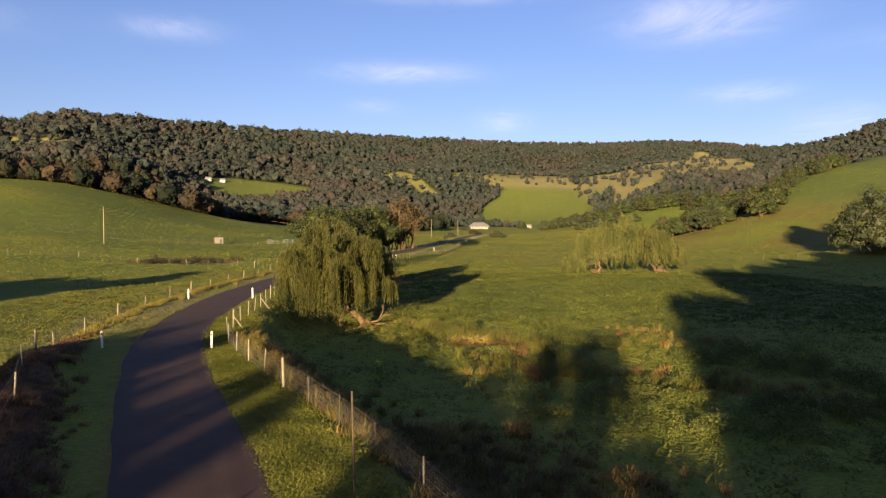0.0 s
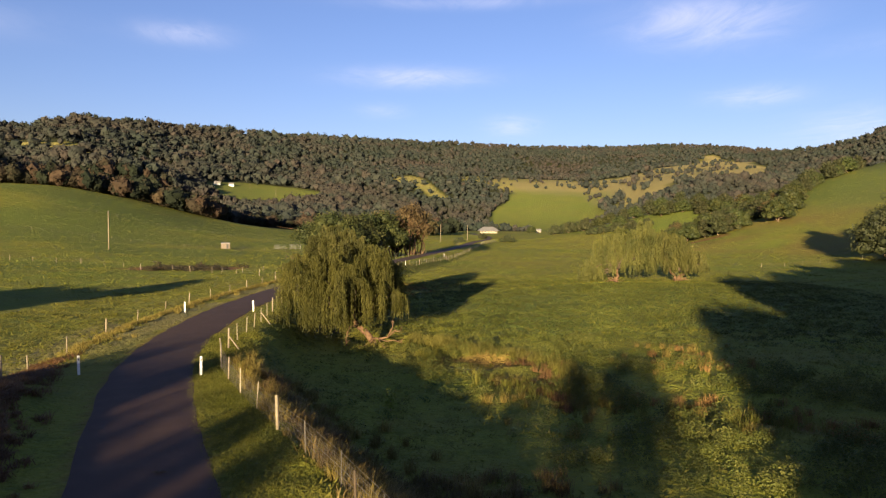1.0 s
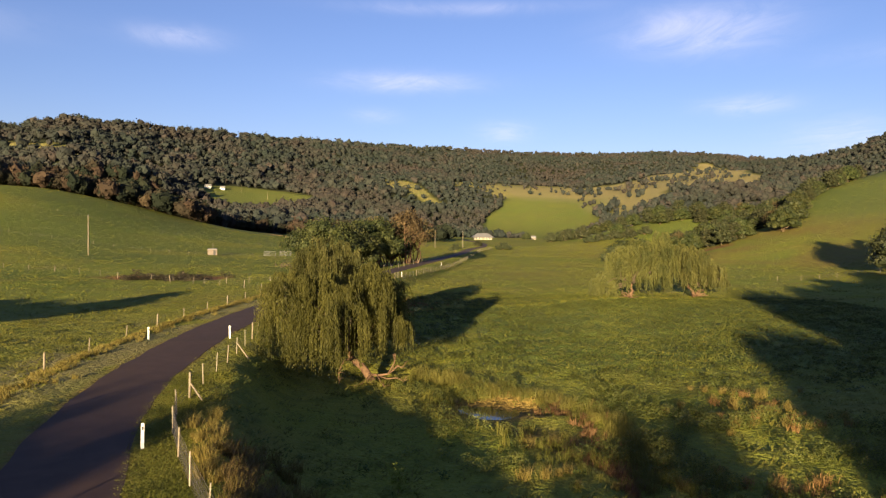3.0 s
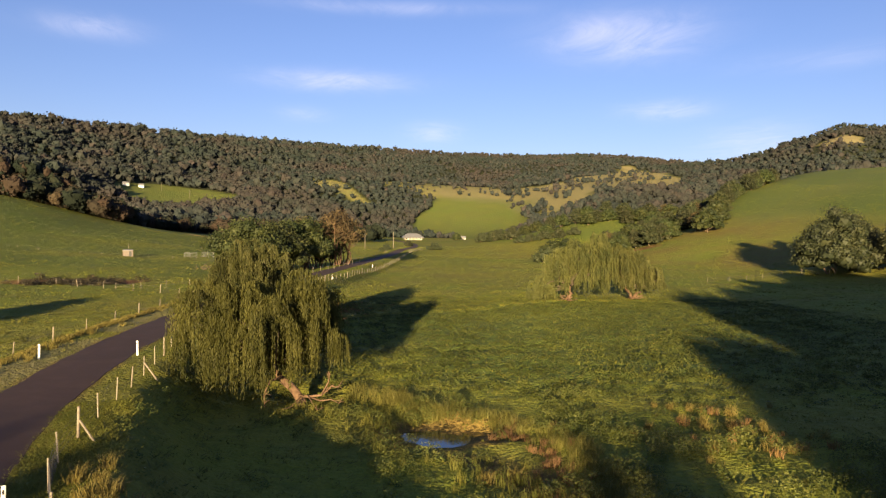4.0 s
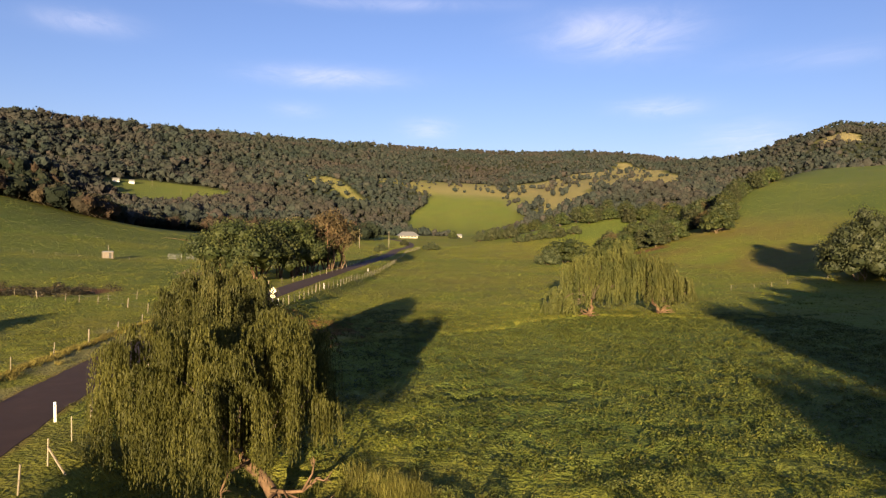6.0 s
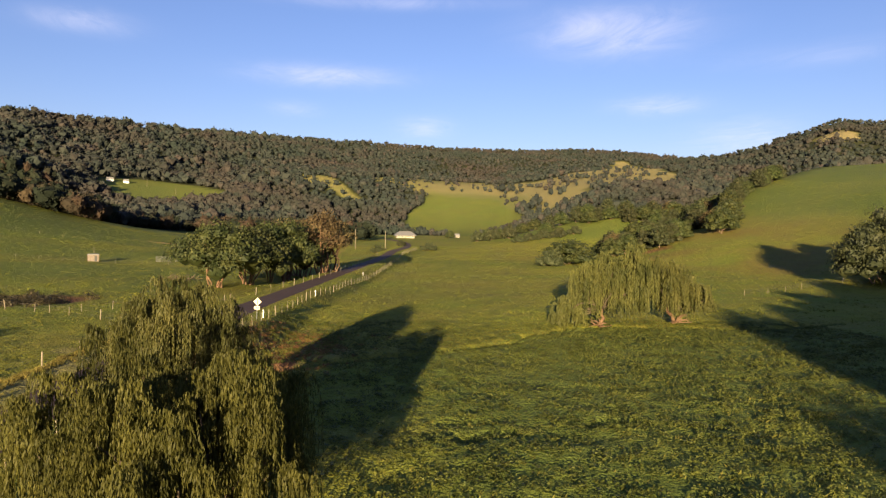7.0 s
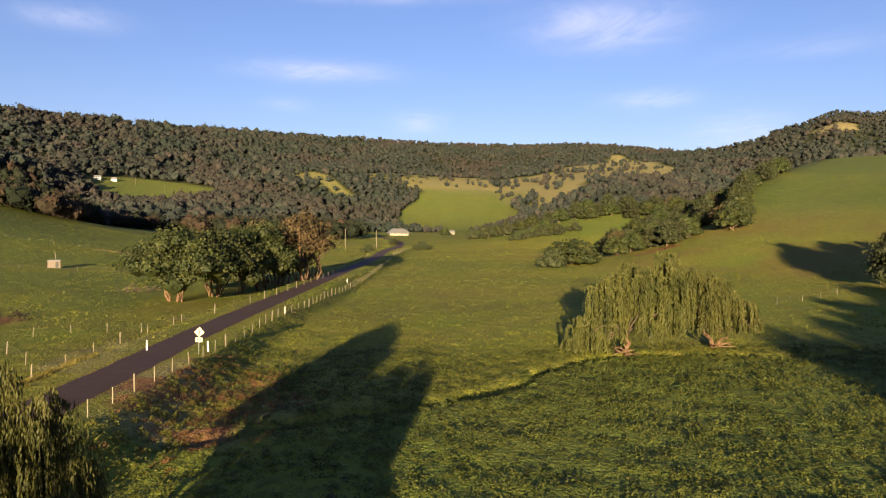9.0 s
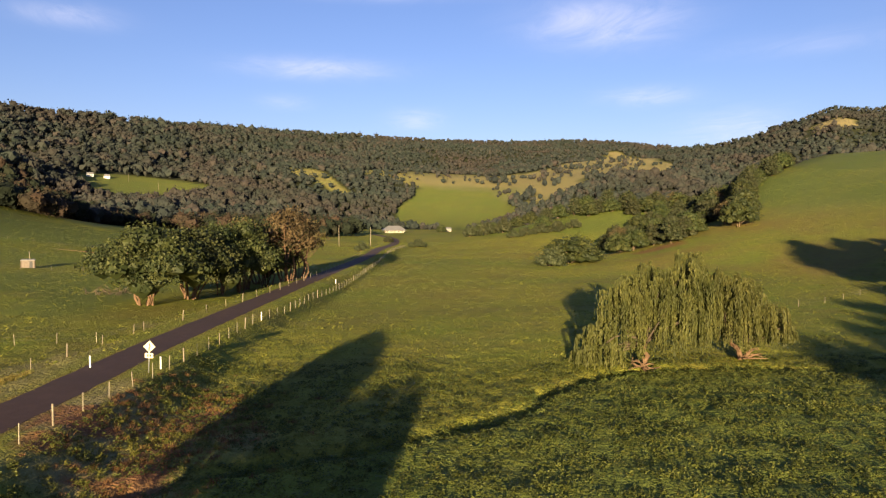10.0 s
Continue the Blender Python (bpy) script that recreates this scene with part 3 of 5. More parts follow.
def willow_meshes(seed, lobes, lean, clusters, strands, low, seg, leaf, look_of):
    """Trunk with limbs, and curtains of hanging leafy strands. lobes: x, y, top, radius, spread of heights; low: height of the curtain's hem."""
    rng = np.random.RandomState(seed)
    wood, limbs = Shape(), Shape()
    fork = Vector((lean[0], lean[1], 2.4))
    wood.tube([(0, 0, -0.6), (0.05, 0, 0.2), fork * 0.22 + Vector((0.12, 0, 0.2)), fork * 0.5 + Vector((0.3, -0.1, -0.1)), fork * 0.75 + Vector((-0.1, 0.1, -0.15)), fork], [0.46, 0.33, 0.28, 0.27, 0.24, 0.2], 10)
    for lx, ly, top, rad, sp in lobes:
        for k in range(6):
            a = 2 * math.pi * (k + rng.rand()) / 6
            tip = (lx + math.cos(a) * rad * 0.55, ly + math.sin(a) * rad * 0.55, top - 1.6 - rad * 0.3 - rng.rand())
            pts, rr = bough(rng, fork, tip, 0.15, 0.03, 0.4)
            limbs.tube(pts, rr, 6)
    P = []
    share = np.array([l[3] ** 2 for l in lobes])
    counts = (clusters * share / share.sum()).astype(int)
    for (lx, ly, top, rad, sp), n in zip(lobes, counts):
        for k in range(n):
            q = math.sqrt((k + 0.5) / n)
            a = k * 2.39996 + rng.rand() * 0.5
            rr = rad * q * rng.uniform(0.82, 1.05)
            z = top - sp * (1 - math.sqrt(max(0.0, 1 - 0.97 * q * q))) - rng.rand() ** 1.5 * 2.6
            P.append((lx + math.cos(a) * rr, ly + math.sin(a) * rr, z, math.cos(a) * q, math.sin(a) * q, q))
    P = np.array(P)
    # each cluster is a few tresses of strands that hang close together
    tress = np.repeat(P, strands // 8, 0)
    m = len(tress)
    spin = rng.uniform(0, 2 * math.pi, m)
    tress_out = tress[:, 3:5] * 0.7 + np.stack([np.cos(spin), np.sin(spin)], 1) * rng.uniform(0.25, 0.95, (m, 1))
    tress_at = tress[:, :3] + rng.normal(0, 1, (m, 3)) * (0.16, 0.16, 0.20)
    tress_len = rng.uniform(1.2, 2.6, m) + tress[:, 5] * rng.uniform(0.6, 3.6, m)
    tress_reach = rng.uniform(0.4, 1.15, m)
    root = np.repeat(tress, 8, 0)
    n = len(root)
    out = np.repeat(tress_out, 8, 0) + rng.normal(0, 0.09, (n, 2))
    pos = np.repeat(tress_at, 8, 0) + rng.normal(0, 1, (n, 3)) * (0.07, 0.07, 0.06)
    length = np.repeat(tress_len, 8) * rng.uniform(0.72, 1.05, n)
    length = np.minimum(length, np.maximum(pos[:, 2] - low - np.clip((pos[:, 0] + 2) * 0.4, 0, 1.4) - rng.uniform(0, 1.3, n), 0.5))
    V = []
    reach = np.repeat(tress_reach, 8) * rng.uniform(0.9, 1.1, n)
    sway = rng.normal(0, 0.07, (n, 2))
    for s in range(seg):
        t = (s + rng.rand(n)) / seg
        hor = reach * (1 - np.exp(-6.5 * t))
        x = pos[:, 0] + out[:, 0] * hor + sway[:, 0] * t
        y = pos[:, 1] + out[:, 1] * hor + sway[:, 1] * t
        z = pos[:, 2] + 0.34 * np.sin(np.minimum(t * 6, math.pi)) * reach - length * np.maximum(t - 0.12, 0) * 1.12
        c = np.stack([x, y, z], 1)
        ang = rng.uniform(0, 2 * math.pi, n)
        d = np.stack([np.cos(ang) * 0.2, np.sin(ang) * 0.2, np.full(n, -1.0)], 1)
        w = np.stack([-np.sin(ang + 0.6), np.cos(ang + 0.6), np.zeros(n)], 1)
        L = rng.uniform(0.6, 1.15, n)[:, None] * leaf
        W = rng.uniform(0.07, 0.13, n)[:, None] * leaf
        V.append(np.stack([c, c + d * L * 0.45 + w * W, c + d * L, c + d * L * 0.45 - w * W], 1))
    V = np.concatenate(V).reshape(-1, 3)
    return wood.mesh("trunk", FIGBARK, flat=False), limbs.mesh("branchwork", LIMB, flat=False), mesh_of("crown", V, np.arange(len(V)).reshape(-1, 4), look_of)


def add_willow(x, y, seed, lobes, lean, clusters, strands, low, label, seg=15, leaf=0.42, look_of=WILLOW_PALE):
    z = ground_z(x, y)
    t = thing("willow_tree", pose(x, y, z), label, "tree")
    wood, boughs, leaves = willow_meshes(seed, lobes, lean, clusters, strands, low, seg, leaf, look_of)
    part("trunk", wood, t)
    part("branchwork", boughs, t)
    part("crown", leaves, t)
    return t


big_willow = add_willow(-6.8, 66.6, 11, [(-0.8, 2.1, 8.9, 1.9, 1.8), (0.8, 1.3, 7.5, 1.6, 1.6), (0.4, 4.2, 7.4, 1.7, 1.8), (-0.3, 7.2, 7.8, 2.0, 2.0), (-5.2, 3.9, 9.6, 1.1, 1.8), (-6.4, 2.2, 7.8, 2.1, 2.0), (-3.5, 0.6, 8.2, 1.9, 1.8), (-2.0, -2.0, 7.3, 1.5, 1.6), (-3.6, 5.4, 7.8, 1.9, 2.0), (-1.8, 4.2, 8.0, 1.6, 2.0)],
                        (-1.9, 1.4), 116, 72, 0.7, "large weeping willow with a leaning trunk beside the creek", 21, 0.25, WILLOW)
add_willow(-12.3, 82.6, 14, [(-0.4, 0.7, 10.0, 2.5, 2.8), (-2.3, 0.3, 8.9, 1.4, 2.0), (2.1, 0.9, 8.7, 1.4, 2.0)], (-0.3, 0.4), 50, 72, 2.6, "weeping willow with a domed crown on the creek bank", 21, 0.25, WILLOW_PALE)
willow_left = add_willow(30.8, 135, 12, [(-1.0, 2, 9.0, 2.5, 4.5), (2.2, 3, 10.2, 2.8, 4.0), (6.0, 3, 11.7, 3.0, 4.5), (-4.0, 1, 4.4, 2.1, 2.5), (3.4, 0.5, 8.3, 3.0, 4.0)], (0.6, 0.8), 150, 32, 0.1, "weeping willow with a low skirt of foliage in the paddock", 15, 0.40)
willow_right = add_willow(42.8, 138, 13, [(-1.7, 0.5, 9.6, 3.0, 4.5), (1.2, 1, 8.4, 2.6, 4.0), (3.9, 0.8, 5.8, 2.2, 3.0)], (-0.8, 0.6), 110, 32, 0.5, "weeping willow with a pale broken trunk in the paddock", 15, 0.40)


def tree_meshes(seed, tall, wide, trunk_r, leaf, count, size, stem=0.32, lobes_n=13, forks=5, bark=None, solid=True, twigs=0):
    """A broad tree: buttressed trunk, limbs, crown of many sprays with an uneven outline."""
    rng = np.random.RandomState(seed)
    lobes = []
    for k in range(lobes_n):
        a, q = k * 2.39996 + rng.rand() * 0.8, math.sqrt((k + 0.5) / lobes_n)
        rad = wide * rng.uniform(0.13, 0.20)
        h = tall * (0.96 - (0.96 - stem) * (0.55 * q * q + 0.25 * rng.rand())) - rad * 0.8
        lobes.append((math.cos(a) * wide * 0.38 * q, math.sin(a) * wide * 0.38 * q, h, rad, rng.uniform(0.7, 0.95)))
        if k % 2:
            lobes.append((math.cos(a + 0.4) * wide * 0.40 * q, math.sin(a + 0.4) * wide * 0.40 * q, max(tall * stem + rad * 0.95, h - 0.34 * tall), rad * 0.95, 0.85))
    wood = Shape()
    for k in range(forks):
        a = 2 * math.pi * (k + rng.rand() * 0.8) / forks
        wide_r = trunk_r * rng.uniform(0.3, 1.0)
        foot = Vector((math.cos(a) * wide_r, math.sin(a) * wide_r, -0.5))
        tip = lobes[min(int(k * lobes_n / forks) + rng.randint(2), lobes_n - 1)]
        mid = Vector((math.cos(a) * wide_r * 1.9 + rng.normal(0, 0.3), math.sin(a) * wide_r * 1.9 + rng.normal(0, 0.3), tall * max(stem, 0.14) * rng.uniform(0.6, 0.9)))
        thick = trunk_r * rng.uniform(0.10, 0.26)
        pts, rr = bough(rng, mid, (tip[0] * 0.8, tip[1] * 0.8, tip[2]), thick, thick * 0.25, 0.35)
        elbow = foot.lerp(mid, 0.55) + Vector((rng.normal(0, 0.22), rng.normal(0, 0.22), 0))
        wood.tube([foot * 1.25, foot.lerp(elbow, 0.35), elbow] + pts, [thick * 1.5, thick * 1.05, thick * 0.9] + rr, 7)
        for _ in range(twigs):
            p = pts[rng.randint(1, 5)]
            q = p + Vector((rng.normal(0, wide * 0.16), rng.normal(0, wide * 0.16), rng.uniform(0.08, 0.24) * tall))
            wood.tube([p, p.lerp(q, 0.5) + Vector(rng.normal(0, 0.25, 3)), q], [thick * 0.4, thick * 0.28, thick * 0.08], 5)
    v, f = crown(rng, lobes, count, size)
    f = np.concatenate([f[:, [0, 1, 2]], f[:, [0, 2, 3]]])
    V, F, n0 = [v], [f], len(v)
    bm = bmesh.new()
    bmesh.ops.create_icosphere(bm, subdivisions=1, radius=1.0)
    ball = np.array([p.co for p in bm.verts])
    tris = np.array([[p.index for p in q.verts] for q in bm.faces])
    bm.free()
    for lx, ly, lz, lr, lf in lobes if solid else ():
        lump = ball * (0.60 + rng.uniform(-0.14, 0.14, (len(ball), 1))) * lr * (1, 1, lf) + (lx, ly, lz)
        V.append(lump)
        F.append(tris + n0)
        n0 += len(lump)
    return wood.mesh("trunk", bark or BARK, flat=False), mesh_of("crown", np.concatenate(V), np.concatenate(F), leaf)


def tree_kind(meshes, label, group=""):
    def plant(x, y, scale=1.0, turn=0.0, label=label, sink=0.0, high=1.0):
        t = thing("tree", pose(x, y, ground_z(x, y) - sink, 0, 0, turn) @ Matrix.Diagonal((scale, scale, scale * high, 1)), label, "tree", group)
        part("trunk", meshes[0], t)
        part("crown", meshes[1], t)
        return t
    return plant


fig_a = tree_kind(tree_meshes(21, 12, 15, 0.9, FIG, 10500, 0.29, 0.22, 30, 7, FIGBARK, True, 3), "broad dark green fig tree with buttressed roots by the road")
fig_b = tree_kind(tree_meshes(22, 12, 12, 0.8, FIG, 8000, 0.29, 0.25, 24, 6, FIGBARK, True, 3), "dark green fig tree with several pale trunks by the road")
gum_a = tree_kind(tree_meshes(23, 14, 12, 0.45, GUM, 2300, 0.50, 0.05, 26, 3, None, True, 2), "olive green tree with a rounded crown on the hillside")
gum_b = tree_kind(tree_meshes(24, 14, 15, 0.5, FIG, 2900, 0.54, 0.06, 34, 4), "dense dark green tree on the hillside")
broadleaf = tree_kind(tree_meshes(29, 14, 15, 0.55, GUM, 10500, 0.31, 0.05, 40, 5, None, True, 2), "dense rounded olive green tree at the foot of the hill")
brown = tree_kind(tree_meshes(25, 13, 10, 0.75, DRYLEAF, 2300, 0.30, 0.3, 15, 8, FIGBARK, False, 8), "brownish half-bare tree with pale branches")
shade_tree = tree_kind(tree_meshes(27, 12, 12, 0.6, FIG, 1300, 1.5, 0.04, 22, 5), "broad dark tree at the edge of the paddock")
thin_tree = tree_kind(tree_meshes(28, 12, 12, 0.5, GUM, 1500, 0.62, 0.10, 20, 4, None, False, 3), "open-crowned tree at the edge of the paddock")
bush = tree_kind(tree_meshes(26, 7, 11, 0.35, GUM, 2300, 0.42, 0.04, 17, 4), "rounded olive green bush in the pasture")

# the group by the road
for x, y, s, r, high, kind in ((-30.6, 188.5, 1.35, 0, 0.92, fig_a), (-26, 200, 1.25, 80, 1.0, fig_a), (-22.5, 209, 1.15, 200, 1.1, fig_b), (-19.5, 215, 1.25, 20, 1.08, fig_b), (-15.5, 226, 1.15, 130, 1.05, fig_b), (-18.5, 235, 1.25, 10, 1.08, fig_a), (-11.2, 225, 1.35, 0, 1.05, brown), (-9.0, 232, 1.25, 140, 1.05, brown), (-20, 223, 1.2, 90, 1.1, brown)):
    kind(x, y, s, r, high=high)
# bushes and trees of the middle distance
for x, y, s, r, high, kind in ((66, 288, 1.0, 0, 1.2, bush), (75.5, 299, 1.5, 60, 0.62, gum_b), (92, 452, 0.8, 10, 1.05, bush), (99, 452, 0.85, 99, 1.15, bush), (107, 450, 0.95, 40, 1.2, bush), (116, 448, 0.95, 150, 1.2, bush), (125, 447, 0.9, 10, 1.15, bush), (146, 468, 0.8, 0, 0.9, gum_a), (153, 464, 0.85, 100, 0.9, gum_b), (161, 460, 0.9, 50, 0.95, gum_a), (168, 451, 0.9, 20, 1.0, gum_b), (160, 449, 0.85, 200, 0.9, gum_a), (176, 455, 0.95, 130, 1.0, gum_a), (170, 436, 0.85, 80, 0.95, gum_b), (76, 500, 1.0, 0, 1.3, bush), (85, 492, 1.1, 60, 1.4, bush), (94, 486, 1.1, 0, 1.4, bush), (37, 432, 0.9, 30, 1.0, bush), (8, 400, 0.7, 30, 1.2, bush), (24, 470, 0.6, 0, 1.2, bush),
                               (117.5, 192, 1.35, 0, 1.1, broadleaf), (134, 186, 1.2, 50, 1.1, broadleaf), (131, 201, 1.1, 110, 1.1, broadleaf),
                               (92, 552, 0.75, 0, 1.0, gum_b), (99, 545, 0.7, 50, 1.0, gum_b), (106, 540, 0.8, 90, 1.0, gum_a), (114, 536, 0.8, 20, 1.0, gum_b), (122, 530, 0.85, 140, 1.0, gum_b), (118, 478, 0.8, 0, 1.0, gum_a), (127, 484, 0.85, 70, 1.0, gum_b), (136, 480, 0.9, 20, 1.0, gum_a), (146, 486, 0.9, 150, 1.0, gum_b), (156, 478, 0.95, 0, 1.0, gum_a), (112, 465, 0.7, 33, 1.0, gum_b), (140, 466, 0.8, 12, 1.0, gum_b), (165, 470, 0.9, 90, 1.0, gum_b), (84, 700, 0.7, 0, 1.0, gum_b), (108, 690, 0.6, 0, 1.0, bush)):
    kind(x, y, s, r, high=high, sink=0.9 * s)
hill_rng = np.random.RandomState(31)
front = spline([(106, 326), (120, 322), (141, 322), (166, 350), (192, 394), (216, 420), (252, 460), (300, 520)], 4.0)
for k in range(128):
    fx, fy = front[int((k // 4 + hill_rng.rand()) / 32.5 * (len(front) - 1))]
    row = k % 4
    x, y = fx - 7 * row + hill_rng.normal(0, 2.5), fy + 16 * row + hill_rng.normal(0, 4)
    size, turn = hill_rng.uniform(0.62, 0.98), hill_rng.uniform(0, 360)
    if x > 96 + 0.3 * (y - 318):
        (gum_b if k % 3 == 0 else brown if k % 11 == 5 else gum_a)(x, y, size, turn, sink=0.7)
for x, y, s, r, kind in ((118, 313, 0.78, 0, gum_a), (122, 316, 0.7, 200, gum_a), (143, 311, 0.95, 90, gum_b), (108, 323, 0.75, 50, gum_b), (128, 322, 0.85, 10, gum_b)):
    kind(x, y, s, r)
# trees behind and beside the start of the flight, whose long shadows lie over the paddock and the road
for x, y, s, r, high in ((-13.6, -58, 0.45, 40, 2.2), (-15.8, -59, 0.5, 0, 1.85), (-18.0, -58, 0.52, 120, 1.7), (-20.2, -59, 0.48, 200, 1.85), (8.5, -62, 1.1, 30, 2.1), (27, -62, 2.0, 10, 1.25), (3.0, -58, 1.9, 90, 0.90), (-2.2, -57, 0.9, 15, 1.4), (-6.5, -58, 0.75, 200, 1.2), (-10.0, -57, 0.8, 100, 1.22), (-8.3, -57, 0.7, 40, 1.52), (-9.7, -58, 0.6, 10, 1.7), (-11.5, -57, 0.75, 10, 1.28), (-16.5, -57, 0.75, 70, 1.32), (-20.5, -56, 0.7, 30, 1.32), (16, -58, 2.2, 70, 1.18), (40, -48, 2.2, 140, 1.2), (61, -32, 2.2, 20, 1.15), (83, -18, 2.2, 80, 1.15), (105, -2, 2.2, 0, 1.1), (123, 22, 2.0, 50, 1.2),
                         (40, 18, 1.6, 0, 1.1), (55, 23, 1.7, 40, 1.2), (72, 28, 1.8, 90, 1.3), (90, 34, 1.8, 200, 1.15), (47, 14, 1.6, 70, 1.2), (63, 20, 1.7, 150, 1.3), (81, 26, 1.8, 30, 1.3), (100, 34, 1.8, 60, 1.2),
                         (-63, 39, 0.95, 0, 1.15), (-70, 42, 1.05, 70, 0.85), (-77, 40, 1.1, 20, 0.85)):
    shade_tree(x - (1.5 if y < -40 else 0.0), y, s, r, high=high)
for k in range(7):
    x = -27.0 - 3.1 * k
    shade_tree(x, -58 - (k % 2), 0.5, 50 * k, high=(12.3 - 0.235 * (x + 26.5) + 1.6 * max(1 - abs(x + 39.5) / 2.5, 0)) / 5.8)
for x, y, s, r, high in ((-14.0, -60, 0.5, 0, 2.8), (-16.0, -62, 0.5, 60, 2.85), (-18.2, -61, 0.5, 140, 2.75), (-20.6, -59, 0.5, 20, 2.4), (-27.8, -60, 0.5, 90, 2.4), (-30.8, -60, 0.5, 10, 2.5)):
    thin_tree(x, y, s, r, high=high)

# ---- far woods ----
def wood_templates(seed, kinds, level, sprays, size):
    """Crowns one metre high: a lumpy closed body with loose sprays about its skin."""
    out = []
    for k in range(kinds):
        rng = np.random.RandomState(seed + k)
        bm = bmesh.new()
        bmesh.ops.create_icosphere(bm, subdivisions=level, radius=1.0)
        d = np.array([v.co for v in bm.verts])
        f = np.array([[v.index for v in p.verts] for p in bm.faces])
        bm.free()
        lumps = rng.normal(0, 1, (16, 3))
        lumps[:, 2] = np.abs(lumps[:, 2]) * 0.9 - 0.1
        lumps /= np.linalg.norm(lumps, axis=1, keepdims=True)
        swell = np.exp(-((d[:, None] - lumps[None]) ** 2).sum(-1) / 0.07).max(1)
        rad = 0.33 + 0.17 * swell + rng.uniform(-0.10, 0.10, len(d))
        v = d * rad[:, None] * (1, 1, 0.98) + (0, 0, 0.50)
        pick = rng.randint(0, len(d), sprays)
        cv, _ = cards(rng, v[pick] * 1.03 + rng.normal(0, 0.06, (sprays, 3)), d[pick] * 1.6, size)
        q = np.arange(4 * sprays).reshape(-1, 4)
        tri = np.concatenate([q[:, [0, 1, 2]], q[:, [0, 2, 3]]]) + len(v)
        out.append((np.concatenate([v, cv]), np.concatenate([f, tri])))
    return out


def scatter(name, templates, xs, ys, tall, wide, mat, label, category="trees", seed=5, sink=0.0, rounded=False):
    rng = np.random.RandomState(seed)
    zs = land(xs, ys) - sink
    V, n0, F, T = [], 0, [], []
    for k, (tv, tf) in enumerate(templates):
        mine = np.arange(len(xs)) % len(templates) == k
        if not mine.any():
            continue
        a = rng.uniform(0, 2 * math.pi, mine.sum())
        c, s = np.cos(a)[:, None], np.sin(a)[:, None]
        w, h = wide[mine][:, None], tall[mine][:, None]
        v = np.stack([(tv[:, 0] * c - tv[:, 1] * s) * w + xs[mine][:, None], (tv[:, 0] * s + tv[:, 1] * c) * w + ys[mine][:, None], tv[:, 2] * h + zs[mine][:, None]], -1)
        m, q = v.shape[:2]
        F.append((tf[None] + (np.arange(m) * q)[:, None, None]).reshape(-1, tf.shape[1]) + n0)
        V.append(v.reshape(-1, 3))
        T.append(np.repeat(rng.rand(m), q))
        n0 += m * q
    me = mesh_of(name, np.concatenate(V), np.concatenate(F), mat, flat=not rounded)
    me.attributes.new("tint", "FLOAT", "POINT").data.foreach_set("value", np.concatenate(T).astype(np.float32))
    return tagged(new(name, me), label, category, kind="stuff")


rng = np.random.RandomState(41)
N = 90000
az, r = np.radians(rng.uniform(-38, 46, N)), np.sqrt(rng.uniform(480**2, 2230**2, N))
wx, wy = r * np.sin(az), 60 + r * np.cos(az)
wood_w, wood_dry = wooded(wx, wy)
keep = ((wood_w > 0.5) | ((wood_dry > 0.3) & (rng.rand(N) < 0.2) & (vnoise(wx, wy, 45) > 0.42))) & (r < np.interp(np.degrees(az), AZ, RIDGE) + 30)
keep &= rng.rand(N) < np.where(r < 1100, 0.40, 0.30) * np.where(az > 0, 1.35, 1.0)
wx, wy, wr = wx[keep], wy[keep], r[keep]
tall = rng.uniform(11, 18, len(wx)) * np.where(rng.rand(len(wx)) < 0.08, 1.35, 1.0) * (0.7 + 0.6 * vnoise(wx, wy, 60))
tall = tall * np.interp(np.degrees(np.arctan2(wx, wy - 60)), [-12, 2], [1.0, 0.66])
broad = tall * rng.uniform(0.65, 1.0, len(wx)) * np.where(wr < 1100, 1.0, 1.15)
# lower western woods get the darkened belt colours in place of shade
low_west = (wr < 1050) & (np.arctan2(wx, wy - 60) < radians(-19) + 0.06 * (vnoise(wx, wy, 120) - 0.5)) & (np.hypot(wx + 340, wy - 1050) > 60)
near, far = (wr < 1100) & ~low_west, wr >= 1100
scatter("hill_forest", wood_templates(51, 8, 2, 26, 0.13), wx[near], wy[near], tall[near], broad[near], WOODS, "dense olive and brown eucalypt forest covering the lower hills, tinted for haze", sink=1.2)
scatter("mixed_forest", wood_templates(251, 8, 2, 40, 0.12), wx[low_west], wy[low_west], 1.1 * tall[low_west], broad[low_west], BELT, "brownish mixed forest on the lower slope, darkened for shade", seed=25, sink=1.2)
scatter("ridge_forest", wood_templates(151, 10, 1, 14, 0.17), wx[far], wy[far], tall[far], broad[far], WOODS, "dense eucalypt forest up to the ridge, tinted blue-grey for haze", seed=15, sink=1.2)

# belt of nearer trees behind the green hill and along the valley floor
N = 2700
bx, by = rng.uniform(-420, 120, N), rng.uniform(400, 700, N)
baz, br = np.degrees(np.arctan2(bx, by - 60)), np.hypot(bx, by - 60)
keep = (br > np.interp(baz, [-60, -32, -20, -18.5, -13, -12, -9, 3, 4], [440, 440, 430, 640, 640, 520, 480, 520, 900])) & (br < np.interp(baz, AZ, FOOT) + 60) & (line_distance(bx, by, road_line) > 9) & (np.hypot((bx - 40) / 45, (by - 650) / 60) > 1)
bx, by = bx[keep], by[keep]
tall = rng.uniform(8.5, 16, len(bx))
scatter("valley_trees", wood_templates(71, 7, 2, 150, 0.085), bx, by, tall, tall * rng.uniform(0.8, 1.05, len(bx)), BELT, "belt of mixed trees along the valley foot, darkened for shade", seed=6)

